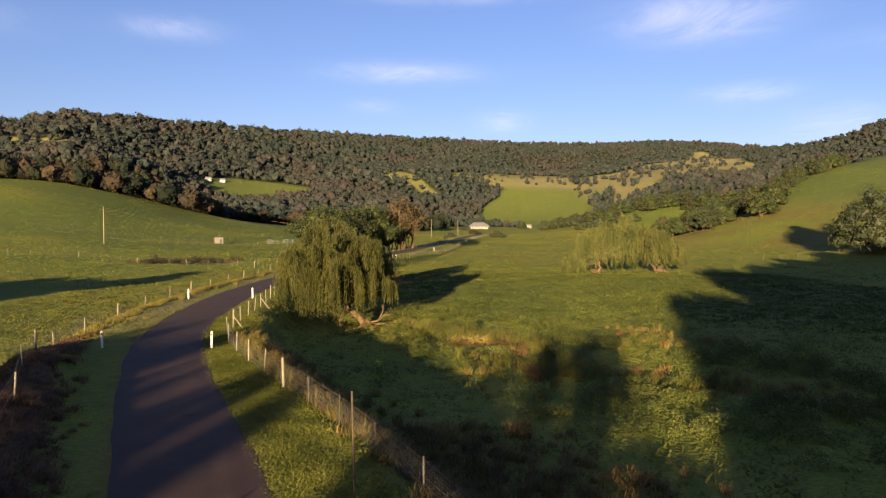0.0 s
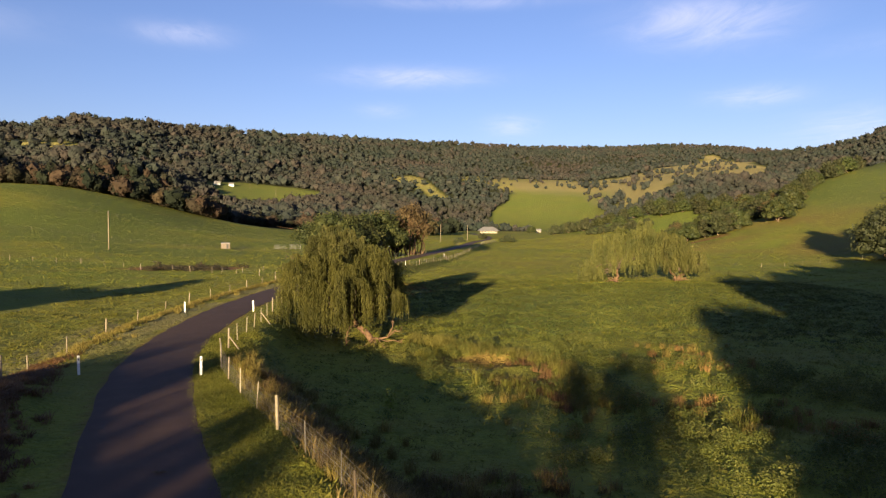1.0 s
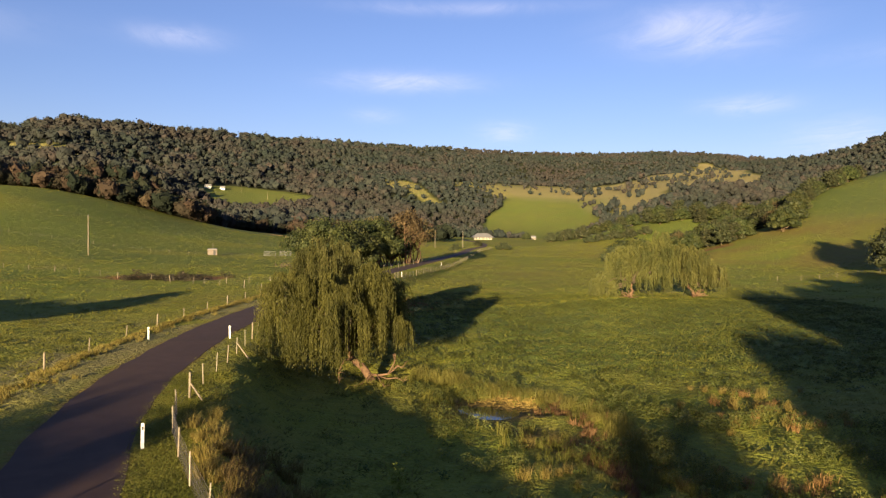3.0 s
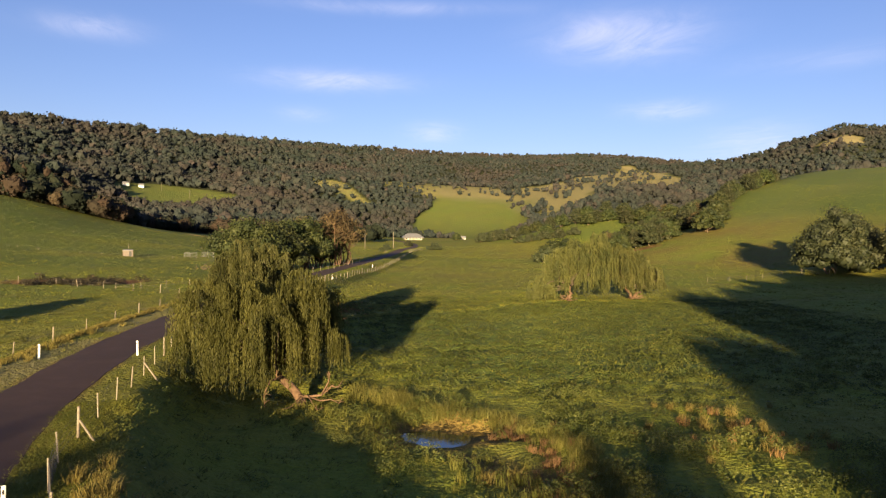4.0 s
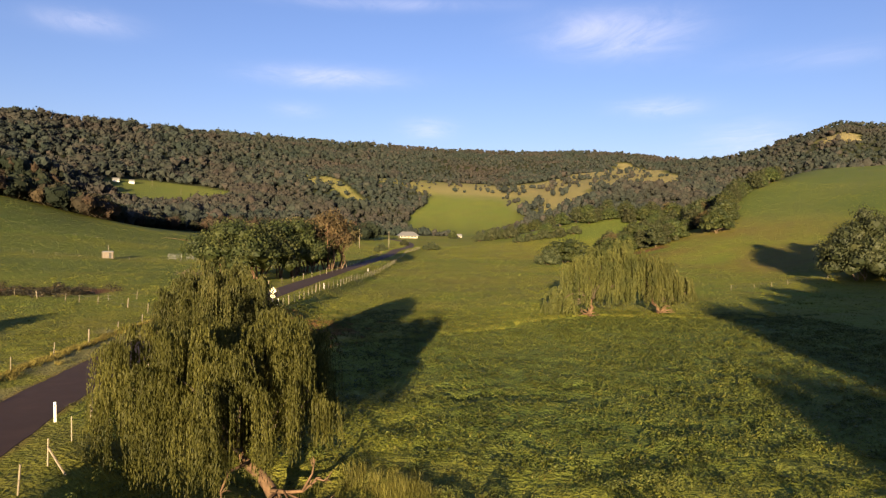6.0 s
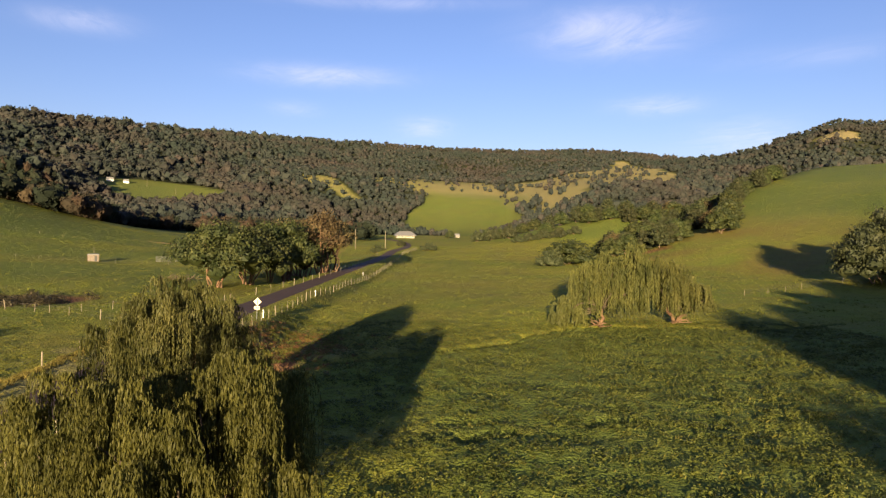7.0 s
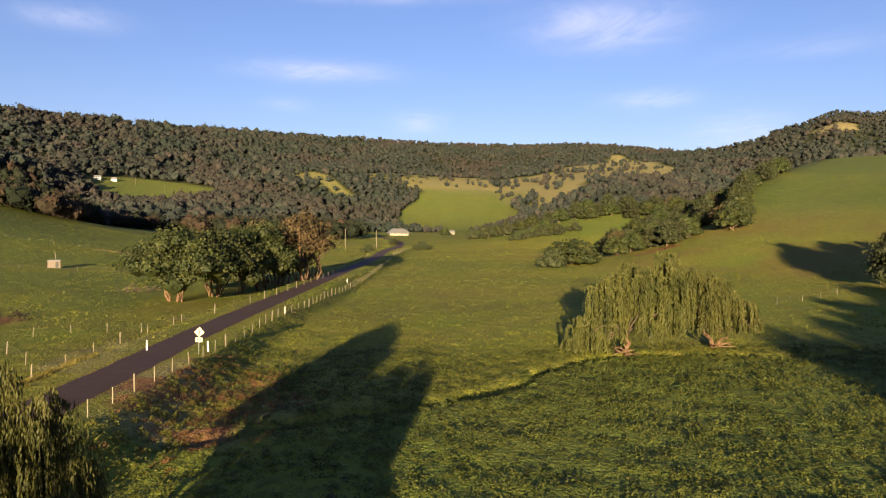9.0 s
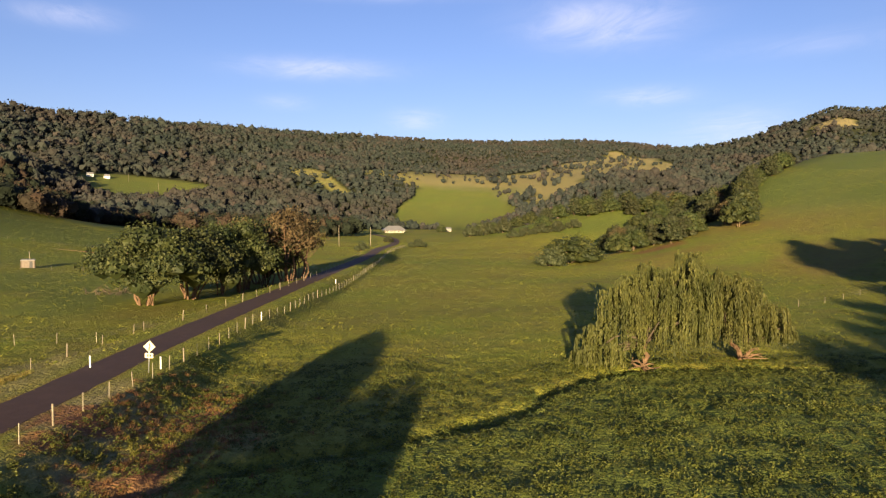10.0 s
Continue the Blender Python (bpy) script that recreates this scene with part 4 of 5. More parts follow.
# ---- grasses ----
def tuft_templates(seed, kinds, blades, spread, curl, parts=1, broad=0.07):
    """Tufts one metre high: blades that lean outwards, each of one or two flat lengths."""
    out = []
    for k in range(kinds):
        rng = np.random.RandomState(seed + k)
        V, F = [], []
        for b in range(blades):
            a, lean = rng.uniform(0, 2 * math.pi), rng.uniform(0.1, 1.0) * curl
            root = np.array([rng.normal(0, spread), rng.normal(0, spread), -0.12])
            h, w = rng.uniform(0.6, 1.0), rng.uniform(0.7, 1.3) * broad
            o, s = np.array([math.cos(a), math.sin(a), 0]), np.array([-math.sin(a + 0.8), math.cos(a + 0.8), 0])
            mid, tip = root + o * lean * 0.35 * h + (0, 0, h * 0.62), root + o * lean * h + (0, 0, h * (1 - 0.3 * lean * (parts > 1)))
            n = len(V)
            if parts == 1:
                V += [root - s * w, root + s * w, tip]
                F.append((n, n + 1, n + 2))
            else:
                V += [root - s * w * 0.5, root + s * w * 0.5, mid - s * w * 0.4, mid + s * w * 0.4, tip]
                F += [(n, n + 1, n + 3), (n, n + 3, n + 2), (n + 2, n + 3, n + 4)]
        out.append((np.array(V), np.array(F)))
    return out


def clump_templates(seed, kinds, leaves, size, inner=0.5):
    """Low leafy weeds: a dome of small leaves."""
    out = []
    for k in range(kinds):
        rng = np.random.RandomState(seed + k)
        d = rng.normal(0, 1, (leaves, 3))
        d /= np.linalg.norm(d, axis=1, keepdims=True)
        d[:, 2] = np.abs(d[:, 2])
        v, q = cards(rng, d * (0.5, 0.5, 0.85) * rng.uniform(inner, 1, (leaves, 1)), d, size, 0.0, 1.15)
        out.append((v, np.concatenate([q[:, [0, 1, 2]], q[:, [0, 2, 3]]])))
    return out


def open_water(x, y):
    """True off the pool and the trampled edge before it."""
    return (np.hypot((x - 1.8) / 3.2, (y - 60.4) / 2.2) > 1) & (np.hypot((x - 1.9) / 2.2, (y - 57.9) / 1.8) > 1)


def sow(rng, n, x0, x1, y0, y1, chance=None, clear=2.08):
    x, y = rng.uniform(x0, x1, n), rng.uniform(y0, y1, n)
    ok = line_distance(x, y, road_line) > clear
    ok &= open_water(x, y) & ((np.hypot((x + 60) / 13, (y - 166) / 6.5) + (vnoise(x, y, 5) - 0.5)) > 1)
    if chance is not None:
        ok &= rng.rand(n) < chance(x, y)
    return x[ok], y[ok]


def grow(name, templates, x, y, h, w, mat, label, seed, category="grass"):
    ok = open_water(x, y)
    x, y, h, w = x[ok], y[ok], h[ok], w[ok]
    return scatter(name, templates, x, y, h, w, mat, label, category, seed, 0.0)


rng = np.random.RandomState(61)
x, y = sow(rng, 52000, -46, 64, 12, 178, lambda x, y: np.where(y > 66, smooth(182, 110, y), 0.9) * (1 - 0.6 * herb_field(x, y)))
near_road = np.where(line_distance(x, y, road_line) < 4.8, 0.5, 1)
h = rng.uniform(0.08, 0.20, len(x)) * (0.35 + 0.8 * vnoise(x, y, 7) + 0.8 * vnoise(x, y, 1.7)) * near_road
grow("paddock_grass", tuft_templates(81, 8, 5, 0.42, 1.2, 1, 0.13), x, y, h, h * 2.2, GRASS, "short lush pasture grass in the near paddock", 1)
x, y = sow(rng, 34000, -22, 62, 44, 140, lambda x, y: (0.3 + 0.7 * (vnoise(x, y, 1.6) > 0.4)) * smooth(64, 72, y + 0.3 * (x - 5)), 5.5)
h = rng.uniform(0.14, 0.32, len(x)) * (0.5 + 0.6 * vnoise(x, y, 7) + 0.8 * vnoise(x, y, 1.6)) * np.where(line_distance(x, y, road_line) < 4.8, 0.6, 1)
grow("clover", clump_templates(181, 8, 11, 0.26), x, y, h, rng.uniform(0.4, 0.75, len(x)), CLOVER, "dense leafy clover and pasture herbs in the paddock", 11, "clover")
x, y = sow(rng, 55000, -240, 260, 90, 480, lambda x, y: np.where((x > -46) & (x < 64), smooth(105, 180, y), 1.0) * (np.abs(x) < 0.72 * y + 30) * (wooded(x, y)[0] < 0.4), 3.2)
h = rng.uniform(0.16, 0.34, len(x)) * (0.6 + 0.8 * vnoise(x, y, 15))
grow("meadow_grass", tuft_templates(87, 6, 5, 0.45, 1.1, 1, 0.12), x, y, h, h * 3.0, MEADOW, "green pasture grass over the rising fields", 2)
patch = lambda x, y: np.where(y < 66, 0.25 * smooth(0.40, 0.66, vnoise(x, y, 5)), 0.75 * smooth(0.45, 0.75, vnoise(x, y, 2.6))) * smooth(-14, -8, x + np.clip(40 - y, 0, 40) * 0.35) * smooth(58, 36, x)
x, y = sow(rng, 15000, -24, 62, 24, 145, patch, 5.0)
h = rng.uniform(0.16, 0.42, len(x)) * np.where(y < 64, 1.15, 0.8)
grow("broadleaf_weeds", clump_templates(93, 5, 34, 0.16), x, y, h, h * 1.5, WEED, "clumps of broad-leaved weeds in the wet paddock", 3, "weeds")

def along(rng, line, n, lo, hi, off, spread):
    k = rng.randint(lo, hi, n)
    d = np.gradient(line, axis=0)
    d /= np.linalg.norm(d, axis=1, keepdims=True)
    s = np.stack([d[:, 1], -d[:, 0]], 1)
    gap = np.hypot(*(line[1] - line[0]))
    p = line[k] + s[k] * rng.normal(off, spread, n)[:, None] + d[k] * (rng.uniform(-0.6, 0.6, n) * gap)[:, None]
    return p[:, 0], p[:, 1]


# mown verge between the road and its fence
x, y = along(rng, road_line, 26000, 68, 122, 3.6, 1.0)
h = rng.uniform(0.04, 0.09, len(x))
ok = line_distance(x, y, road_line) > 2.08
grow("mown_verge", tuft_templates(191, 6, 5, 0.9, 1.0, 1, 0.16), x[ok], y[ok], h[ok], h[ok] * 2.0, GRASS, "short mown grass on the road verge", 16)

# dry tussocks inside the roadside fence, by the creek and on the left bank
FENCE_RIGHT = [(6, 8), (-1.5, 22.6), (-8, 34.4), (-12, 42.3), (-14.2, 48), (-15.2, 54), (-15.8, 60), (-16.5, 67), (-17.2, 74), (-17.8, 80), (-18.2, 92), (-17.4, 104), (-16.3, 113), (-15.1, 121), (-13.9, 128), (-11.7, 145), (-9.8, 161), (-7.2, 174), (-4.6, 192), (-0.4, 216), (6, 260), (13, 310), (20, 370), (30, 425)]
FENCE_LEFT = [(-8, 8), (-15.5, 25.6), (-20.8, 36), (-25.5, 48), (-27.2, 62), (-28, 76), (-28, 95), (-27, 120), (-26.5, 140), (-24.5, 153), (-19.5, 163), (-16, 178), (-13, 193), (-10.5, 207), (-2.5, 262), (6, 330)]
fence_right, fence_left = spline(FENCE_RIGHT, 0.5), spline(FENCE_LEFT, 0.5)
straw = tuft_templates(97, 5, 40, 0.16, 1.0, 2, 0.04)


x, y = along(rng, fence_right, 80, 10, 90, 0.9, 0.4)
x5, y5 = along(rng, fence_right, 110, 16, 84, 3.4, 1.5)
x, y = np.r_[x, x5], np.r_[y, y5]
x2, y2 = rng.normal(16.0, 2.4, 24), rng.normal(57, 3.2, 24)
x3, y3 = along(rng, creek_line, 36, 28, 62, -2.2, 1.3)
x4, y4 = rng.normal(6, 2.6, 12), rng.normal(44, 3.5, 12)
x, y = np.r_[x, x2, x3, x4], np.r_[y, y2, y3, y4]
ok = line_distance(x, y, road_line) > 4.4
x, y = x[ok], y[ok]
h = rng.uniform(0.55, 1.05, len(x))
grow("tussock_grass", tuft_templates(137, 5, 80, 0.13, 0.9, 2, 0.022), x, y, h, h * 1.05, STRAW, "tall dry golden tussocks along the fence and creek", 4)
x, y = along(rng, fence_right, 800, 6, 84, 2.0, 1.2)
x2, y2 = along(rng, fence_right, 520, 0, 50, 6.0, 2.4)
x, y = np.r_[x, x2], np.r_[y, y2]
ok = (line_distance(x, y, road_line) > 5.4) & (rng.rand(len(x)) < smooth(50, 38, y))
x, y = x[ok], y[ok]
h = rng.uniform(0.4, 0.9, len(x))
grow("slope_tussocks", tuft_templates(149, 6, 40, 0.17, 1.0, 2, 0.032), x, y, h, h * 1.15, DEADGRASS, "brown dead grass tussocks on the slope below the fence", 21)
x, y = along(rng, fence_left, 1500, 0, 92, 0.3, 0.75)
h = rng.uniform(0.25, 0.55, len(x))
grow("bank_grass", straw, x, y, h, h * 1.7, BANKRUST, "rusty dry grass on the roadside bank", 5)
x, y = along(rng, fence_left, 520, 92, 260, 0.6, 0.7)
h = rng.uniform(0.35, 0.7, len(x))
grow("verge_grass", straw, x, y, h, h * 1.3, STRAW, "pale dry grass along the roadside fence", 6)
x, y = along(rng, creek_line, 420, 30, 74, -1.2, 1.6)
h = rng.uniform(0.5, 1.0, len(x))
grow("reeds", tuft_templates(103, 4, 30, 0.2, 0.5, 2, 0.03), x, y, h, h * 0.8, GRASS, "green upright reeds along the creek", 7, "reeds")
# weedy bank below the road
x, y = rng.normal(-11.0, 4.2, 1000), rng.normal(117.5, 6.5, 1000)
ok = line_distance(x, y, road_line) > 4.6
x, y = x[ok], y[ok]
h = rng.uniform(0.2, 0.5, len(x))
off = np.minimum.reduce([np.hypot((x - px) / 2.0, (y - py) / 1.6) for px, py in ((-8.3, 121.2), (-9.3, 110.2), (-14.4, 115.4))])
x, y, h = x[off > 1], y[off > 1], h[off > 1]
half = rng.rand(len(x)) < 0.26 + 0.5 * (vnoise(x, y, 3.5) > 0.52)
grow("bracken", tuft_templates(107, 5, 36, 0.25, 1.1, 2, 0.04), x[half], y[half], h[half], h[half] * 1.5, RUST, "reddish bracken on the bank below the road", 8, "bracken")
grow("bank_weeds", clump_templates(111, 4, 44, 0.15), x[~half], y[~half], h[~half], h[~half] * 1.4, GRASS, "rank green weeds on the bank below the road", 9, "weeds")
x, y = along(rng, fence_right, 260, 14, 170, 3.2, 1.0)
h = rng.uniform(0.25, 0.55, len(x))
grow("fence_weeds", clump_templates(115, 4, 42, 0.10), x, y, h, h * 1.4, WEED, "dark weeds below the fence by the willow", 10, "weeds")

# rounded weeds of the wet ground and rusty growth along the creek
x, y = sow(rng, 2300, -9, 26, 27, 66, lambda x, y: smooth(0.35, 0.6, vnoise(x, y, 3.2)) * smooth(17, 6, line_distance(x, y, creek_line)) * smooth(-1.5, 1.5, x + 6 - (64 - y) * 0.375), 6.5)
h = rng.uniform(0.45, 1.0, len(x))
grow("dock_weeds", clump_templates(127, 5, 170, 0.075, 0.86), x, y, h, h * 1.35, WEED, "rounded bushy weeds in the wet ground by the creek", 14, "weeds")
x, y = along(rng, creek_line, 150, 26, 56, 0.4, 1.0)
x2, y2 = rng.normal(16.5, 2.4, 16), rng.normal(56.5, 2.8, 16)
x, y = np.r_[x, x2], np.r_[y, y2]
h = rng.uniform(0.35, 0.8, len(x))
grow("creek_growth", tuft_templates(131, 5, 44, 0.22, 0.8, 2, 0.035), x, y, h, h, RUST, "rusty brown rank growth along the creek", 15, "weeds")

x, y = along(rng, brink_line, 300, 0, len(brink_line) - 4, -0.9, 0.5)
h = rng.uniform(0.5, 1.0, len(x))
grow("brink_reeds", tuft_templates(139, 5, 34, 0.22, 0.6, 2, 0.028), x, y, h, h * 0.9, REED, "yellow-green rank grass along the brink of the creek", 17, "reeds")
x, y = along(rng, brink_line, 80, 22, len(brink_line) - 1, 0.3, 0.6)
h = rng.uniform(0.4, 0.8, len(x))
grow("brink_growth", tuft_templates(143, 5, 44, 0.22, 0.8, 2, 0.035), x, y, h, h, BANKRUST, "dark rusty growth under the brink of the creek", 18, "weeds")

# brush in the hollow of the left field, leaves darkened for its shade
x, y = rng.normal(-59, 5.0, 150), rng.normal(163, 4.5, 150)
h = rng.uniform(0.9, 1.5, len(x)) * (0.6 + 1.1 * vnoise(x, y, 4))
grow("hollow_brush", clump_templates(119, 4, 90, 0.12), x, y, h, h * 1.7, BRUSH, "brown brush in the muddy hollow, darkened for shade", 12, "brush")
# rank growth along the drain and the rill
x, y = along(rng, drain_line, 620, 4, 62, 0.3, 0.9)
h = rng.uniform(0.2, 0.55, len(x))
grow("drain_weeds", clump_templates(123, 4, 40, 0.16), x, y, h, h * 1.5, WEED, "dark weeds along the shallow drain", 13, "weeds")

x, y = along(rng, rill_line, 170, 0, len(rill_line), 0.0, 0.5)
h = rng.uniform(0.15, 0.4, len(x))
grow("rill_weeds", clump_templates(147, 4, 40, 0.16), x, y, h, h * 1.6, WEED, "low dark weeds along a shallow rill", 19, "weeds")

# ---- fences ----
WIRE = material("rusty_wire", plain_look((0.09, 0.08, 0.07), (0.16, 0.14, 0.12), 12.0, 0.6, 0.1, 0.002))
PALE = material("pale_post", plain_look((0.20, 0.17, 0.12), (0.34, 0.29, 0.21), 8.0, 0.7, 0.2, 0.005))


def post_mesh(name, r, h, mat, sides=8):
    return Shape().tube([(0, 0, -0.35), (0, 0, h * 0.5), (0, 0, h - r * 0.5), (0, 0, h)], [r * 1.05, r, r * 0.97, r * 0.7], sides).mesh(name, mat, flat=sides < 6)


STAR = Shape().box((-0.02, -0.004, -0.35), (0.02, 0.004, 1.15)).box((-0.004, 0.004, -0.35), (0.004, 0.024, 1.15)).mesh("post", WIRE)
THICK, SLIM, PICKET = post_mesh("post", 0.068, 1.38, TIMBER), post_mesh("post", 0.030, 1.22, PALE, 4), post_mesh("post", 0.042, 1.2, TIMBER, 6)


def fence(line, spacing, label, pattern, wires, seed, lo=0, hi=None, netted=()):
    rng = np.random.RandomState(seed)
    pts = line[lo:hi:int(spacing / 0.5)]
    f = thing("fence", pose(0, 0, 0), label, "fence")
    tops = []
    for k, (x, y) in enumerate(pts):
        z = ground_z(x, y)
        part("post", STAR if netted and netted[0] < y < netted[1] else pattern[k % len(pattern)], f, at=pose(x, y, z, rng.normal(0, 2.2), rng.normal(0, 2.2), rng.uniform(0, 360)))
        tops.append((x, y, z))
    for w in wires:
        sh = Shape()
        sh.tube([(x, y, z + w) for x, y, z in tops], [0.006] * len(tops), 4)
        part("wire", sh.mesh("wire", WIRE), f)
    return f, tops


road_fence, tops = fence(fence_right, 3.5, "post and wire fence of mixed weathered timber posts", [SLIM, SLIM, THICK, SLIM, SLIM, PICKET], (0.35, 0.6, 0.85, 1.1), 1, netted=(23.4, 32.0))
net = Shape()
for a, b in zip(tops[2:13], tops[3:14]):
    a, b = Vector(a), Vector(b)
    for k in range(22):
        p = a.lerp(b, k / 22)
        net.tube([p, p + Vector((0.03, 0, 0.95))], [0.0028, 0.0028], 3, False)
    for hgt in (0.08, 0.18, 0.28, 0.39, 0.5, 0.62, 0.75, 0.85, 0.95):
        net.tube([a + Vector((0, 0, hgt)), b + Vector((0, 0, hgt))], [0.0028, 0.0028], 3, False)
part("netting", net.mesh("netting", WIRE), road_fence, "galvanised wire netting")
for k in (14, 18):
    a = Vector(tops[k])
    d = (Vector(tops[k + 1]) - a).normalized()
    off = Vector((d.y, -d.x, 0))
    part("stay", Shape().tube([a + Vector((0, 0, 0.85)), a + off * 1.1 - d * 1.0 + Vector((0, 0, -0.3))], [0.05, 0.05], 6).mesh("stay", TIMBER), road_fence)
fence(fence_left, 7.0, "sparse post and wire fence along the bank", [PICKET, PICKET, THICK], (0.5, 0.9, 1.1), 2)


def straight(*pts):
    return spline([(float(a), float(b)) for a, b in pts], 0.5)


fence(straight((-170, 268), (-145, 270), (-118, 269), (-87, 262), (-60, 262), (-40, 262)), 7.5, "old field fence of grey posts across the slope", [PICKET], (0.5, 1.0), 3)
fence(straight((-125, 188), (-102, 181), (-78, 172), (-52, 150), (-36, 138), (-27, 125)), 7.5, "low field fence of grey posts in the pasture", [PICKET, PICKET, THICK], (0.5, 1.0), 4)
fence(straight((-190, 330), (-147, 342), (-128, 343), (-100, 341), (-70, 345)), 9.0, "fence along the crest of the green hill", [PICKET], (0.5, 1.0), 5)
fence(straight((-45, 146), (-37, 149), (-27, 153), (-22, 156)), 4.0, "short leaning fence of pale posts in the pasture", [PICKET, SLIM], (0.5, 0.9), 6)
fence(straight((120, 200), (100, 192), (84, 182), (70, 176)), 8.0, "field fence of grey posts below the hill", [PICKET], (0.5, 1.0), 7)

# ---- guide posts and road sign ----
def guide_post(x, y, turn, lean):
    g = thing("guide_post", pose(x, y, ground_z(x, y), lean, lean * 0.6, turn), "white roadside guide post with a dark reflector", "post", "guide posts along the road")
    part("body", Shape().box((-0.065, -0.03, -0.3), (0.065, 0.03, 1.05)).mesh("body", WHITE, bevel=0.012), g)
    part("reflector", Shape().box((-0.03, -0.036, 0.78), (0.03, -0.028, 0.92)).mesh("reflector", BLACK), g, "dark reflector")


for x, y, turn, lean in ((-13.75, 43.2, 20, 2), (-20.4, 43.2, 20, -2), (-25.2, 72, 5, 1), (-19.0, 73.2, 5, -3), (-20.2, 133.2, -8, 1), (-14.0, 131.9, -8, 2), (-9.4, 164, -12, -1), (-0.8, 222.5, -12, 1)):
    guide_post(x, y, turn, lean)

sign = thing("road_sign", pose(-14.6, 130.4, ground_z(-14.6, 130.4), 0, 3, -6), "pale yellow diamond road sign above a small plate", "sign")
part("pole", Shape().tube([(0, 0, -0.4), (0, 0, 2.75)], [0.04, 0.04], 8).mesh("pole", STEEL, flat=False), sign)
part("diamond_plate", Shape().box((-0.35, -0.057, -0.35), (0.35, -0.045, 0.35), pose(0, 0, 2.2, 0, 45, 0)).mesh("diamond_plate", SIGNFACE), sign, "pale yellow diamond plate")
part("symbol", Shape().box((-0.07, -0.062, 1.86), (0.04, -0.059, 2.16)).box((-0.02, -0.062, 2.16), (0.12, -0.059, 2.3)).box((-0.05, -0.062, 2.3), (0.05, -0.059, 2.5)).mesh("symbol", BLACK), sign, "dark winding stroke")
part("small_plate", Shape().box((-0.34, -0.057, 1.24), (0.34, -0.045, 1.66)).mesh("small_plate", SIGNFACE, bevel=0.004), sign, "pale rectangular plate")
for cx in (-0.11, 0.11):
    part("symbol", Shape().box((cx - 0.07, -0.062, 1.35), (cx + 0.07, -0.059, 1.55)).mesh("symbol", BLACK), sign, "dark bar")
for zz in (2.0, 2.5, 1.45):
    part("bracket", Shape().box((-0.22, -0.043, zz - 0.025), (0.22, -0.02, zz + 0.025)).mesh("bracket", STEEL), sign)

marker = thing("marker_pole", pose(-2.3, 19.6, ground_z(-2.3, 19.6), 1, -1, 0), "tall slim dark pole beside the fence", "pole")
part("pole", Shape().tube([(0, 0, -0.4), (0, 0, 1.5), (0, 0, 2.9)], [0.035, 0.033, 0.03], 8).mesh("pole", LIMB, flat=False), marker)


# ---- poles and buildings ----
def power_pole(x, y, h, label="tall bare timber power pole in the field", arm=False):
    p = thing("power_pole", pose(x, y, ground_z(x, y)), label, "pole", "power poles")
    part("shaft", Shape().tube([(0, 0, -0.6), (0, 0, h * 0.5), (0, 0, h)], [0.19, 0.16, 0.12], 10).mesh("shaft", TIMBER, flat=False), p)
    part("cap", Shape().tube([(0, 0, h), (0, 0, h + 0.12)], [0.15, 0.1], 8).mesh("cap", STEEL), p)
    if arm:
        part("crossarm", Shape().box((-1.1, -0.06, h - 0.7), (1.1, 0.06, h - 0.55)).mesh("crossarm", TIMBER, bevel=0.01), p)


power_pole(-107, 229, 12.0)
power_pole(-14.7, -10, 5.2, "short timber stay pole on the roadside bank")
power_pole(12.5, 417, 10.5, "timber power pole beside the road")
power_pole(-3.3, 450, 11, "timber power pole beside the road")
power_pole(-279, 1173, 14, "power pole on the hill meadow")
power_pole(-332, 1210, 12, "power pole on the hill meadow")


SHEDWOOD = material("grey_shed_boards", plain_look((0.10, 0.080, 0.064), (0.20, 0.165, 0.135), 4.0, 0.9, 0.5, 0.02))


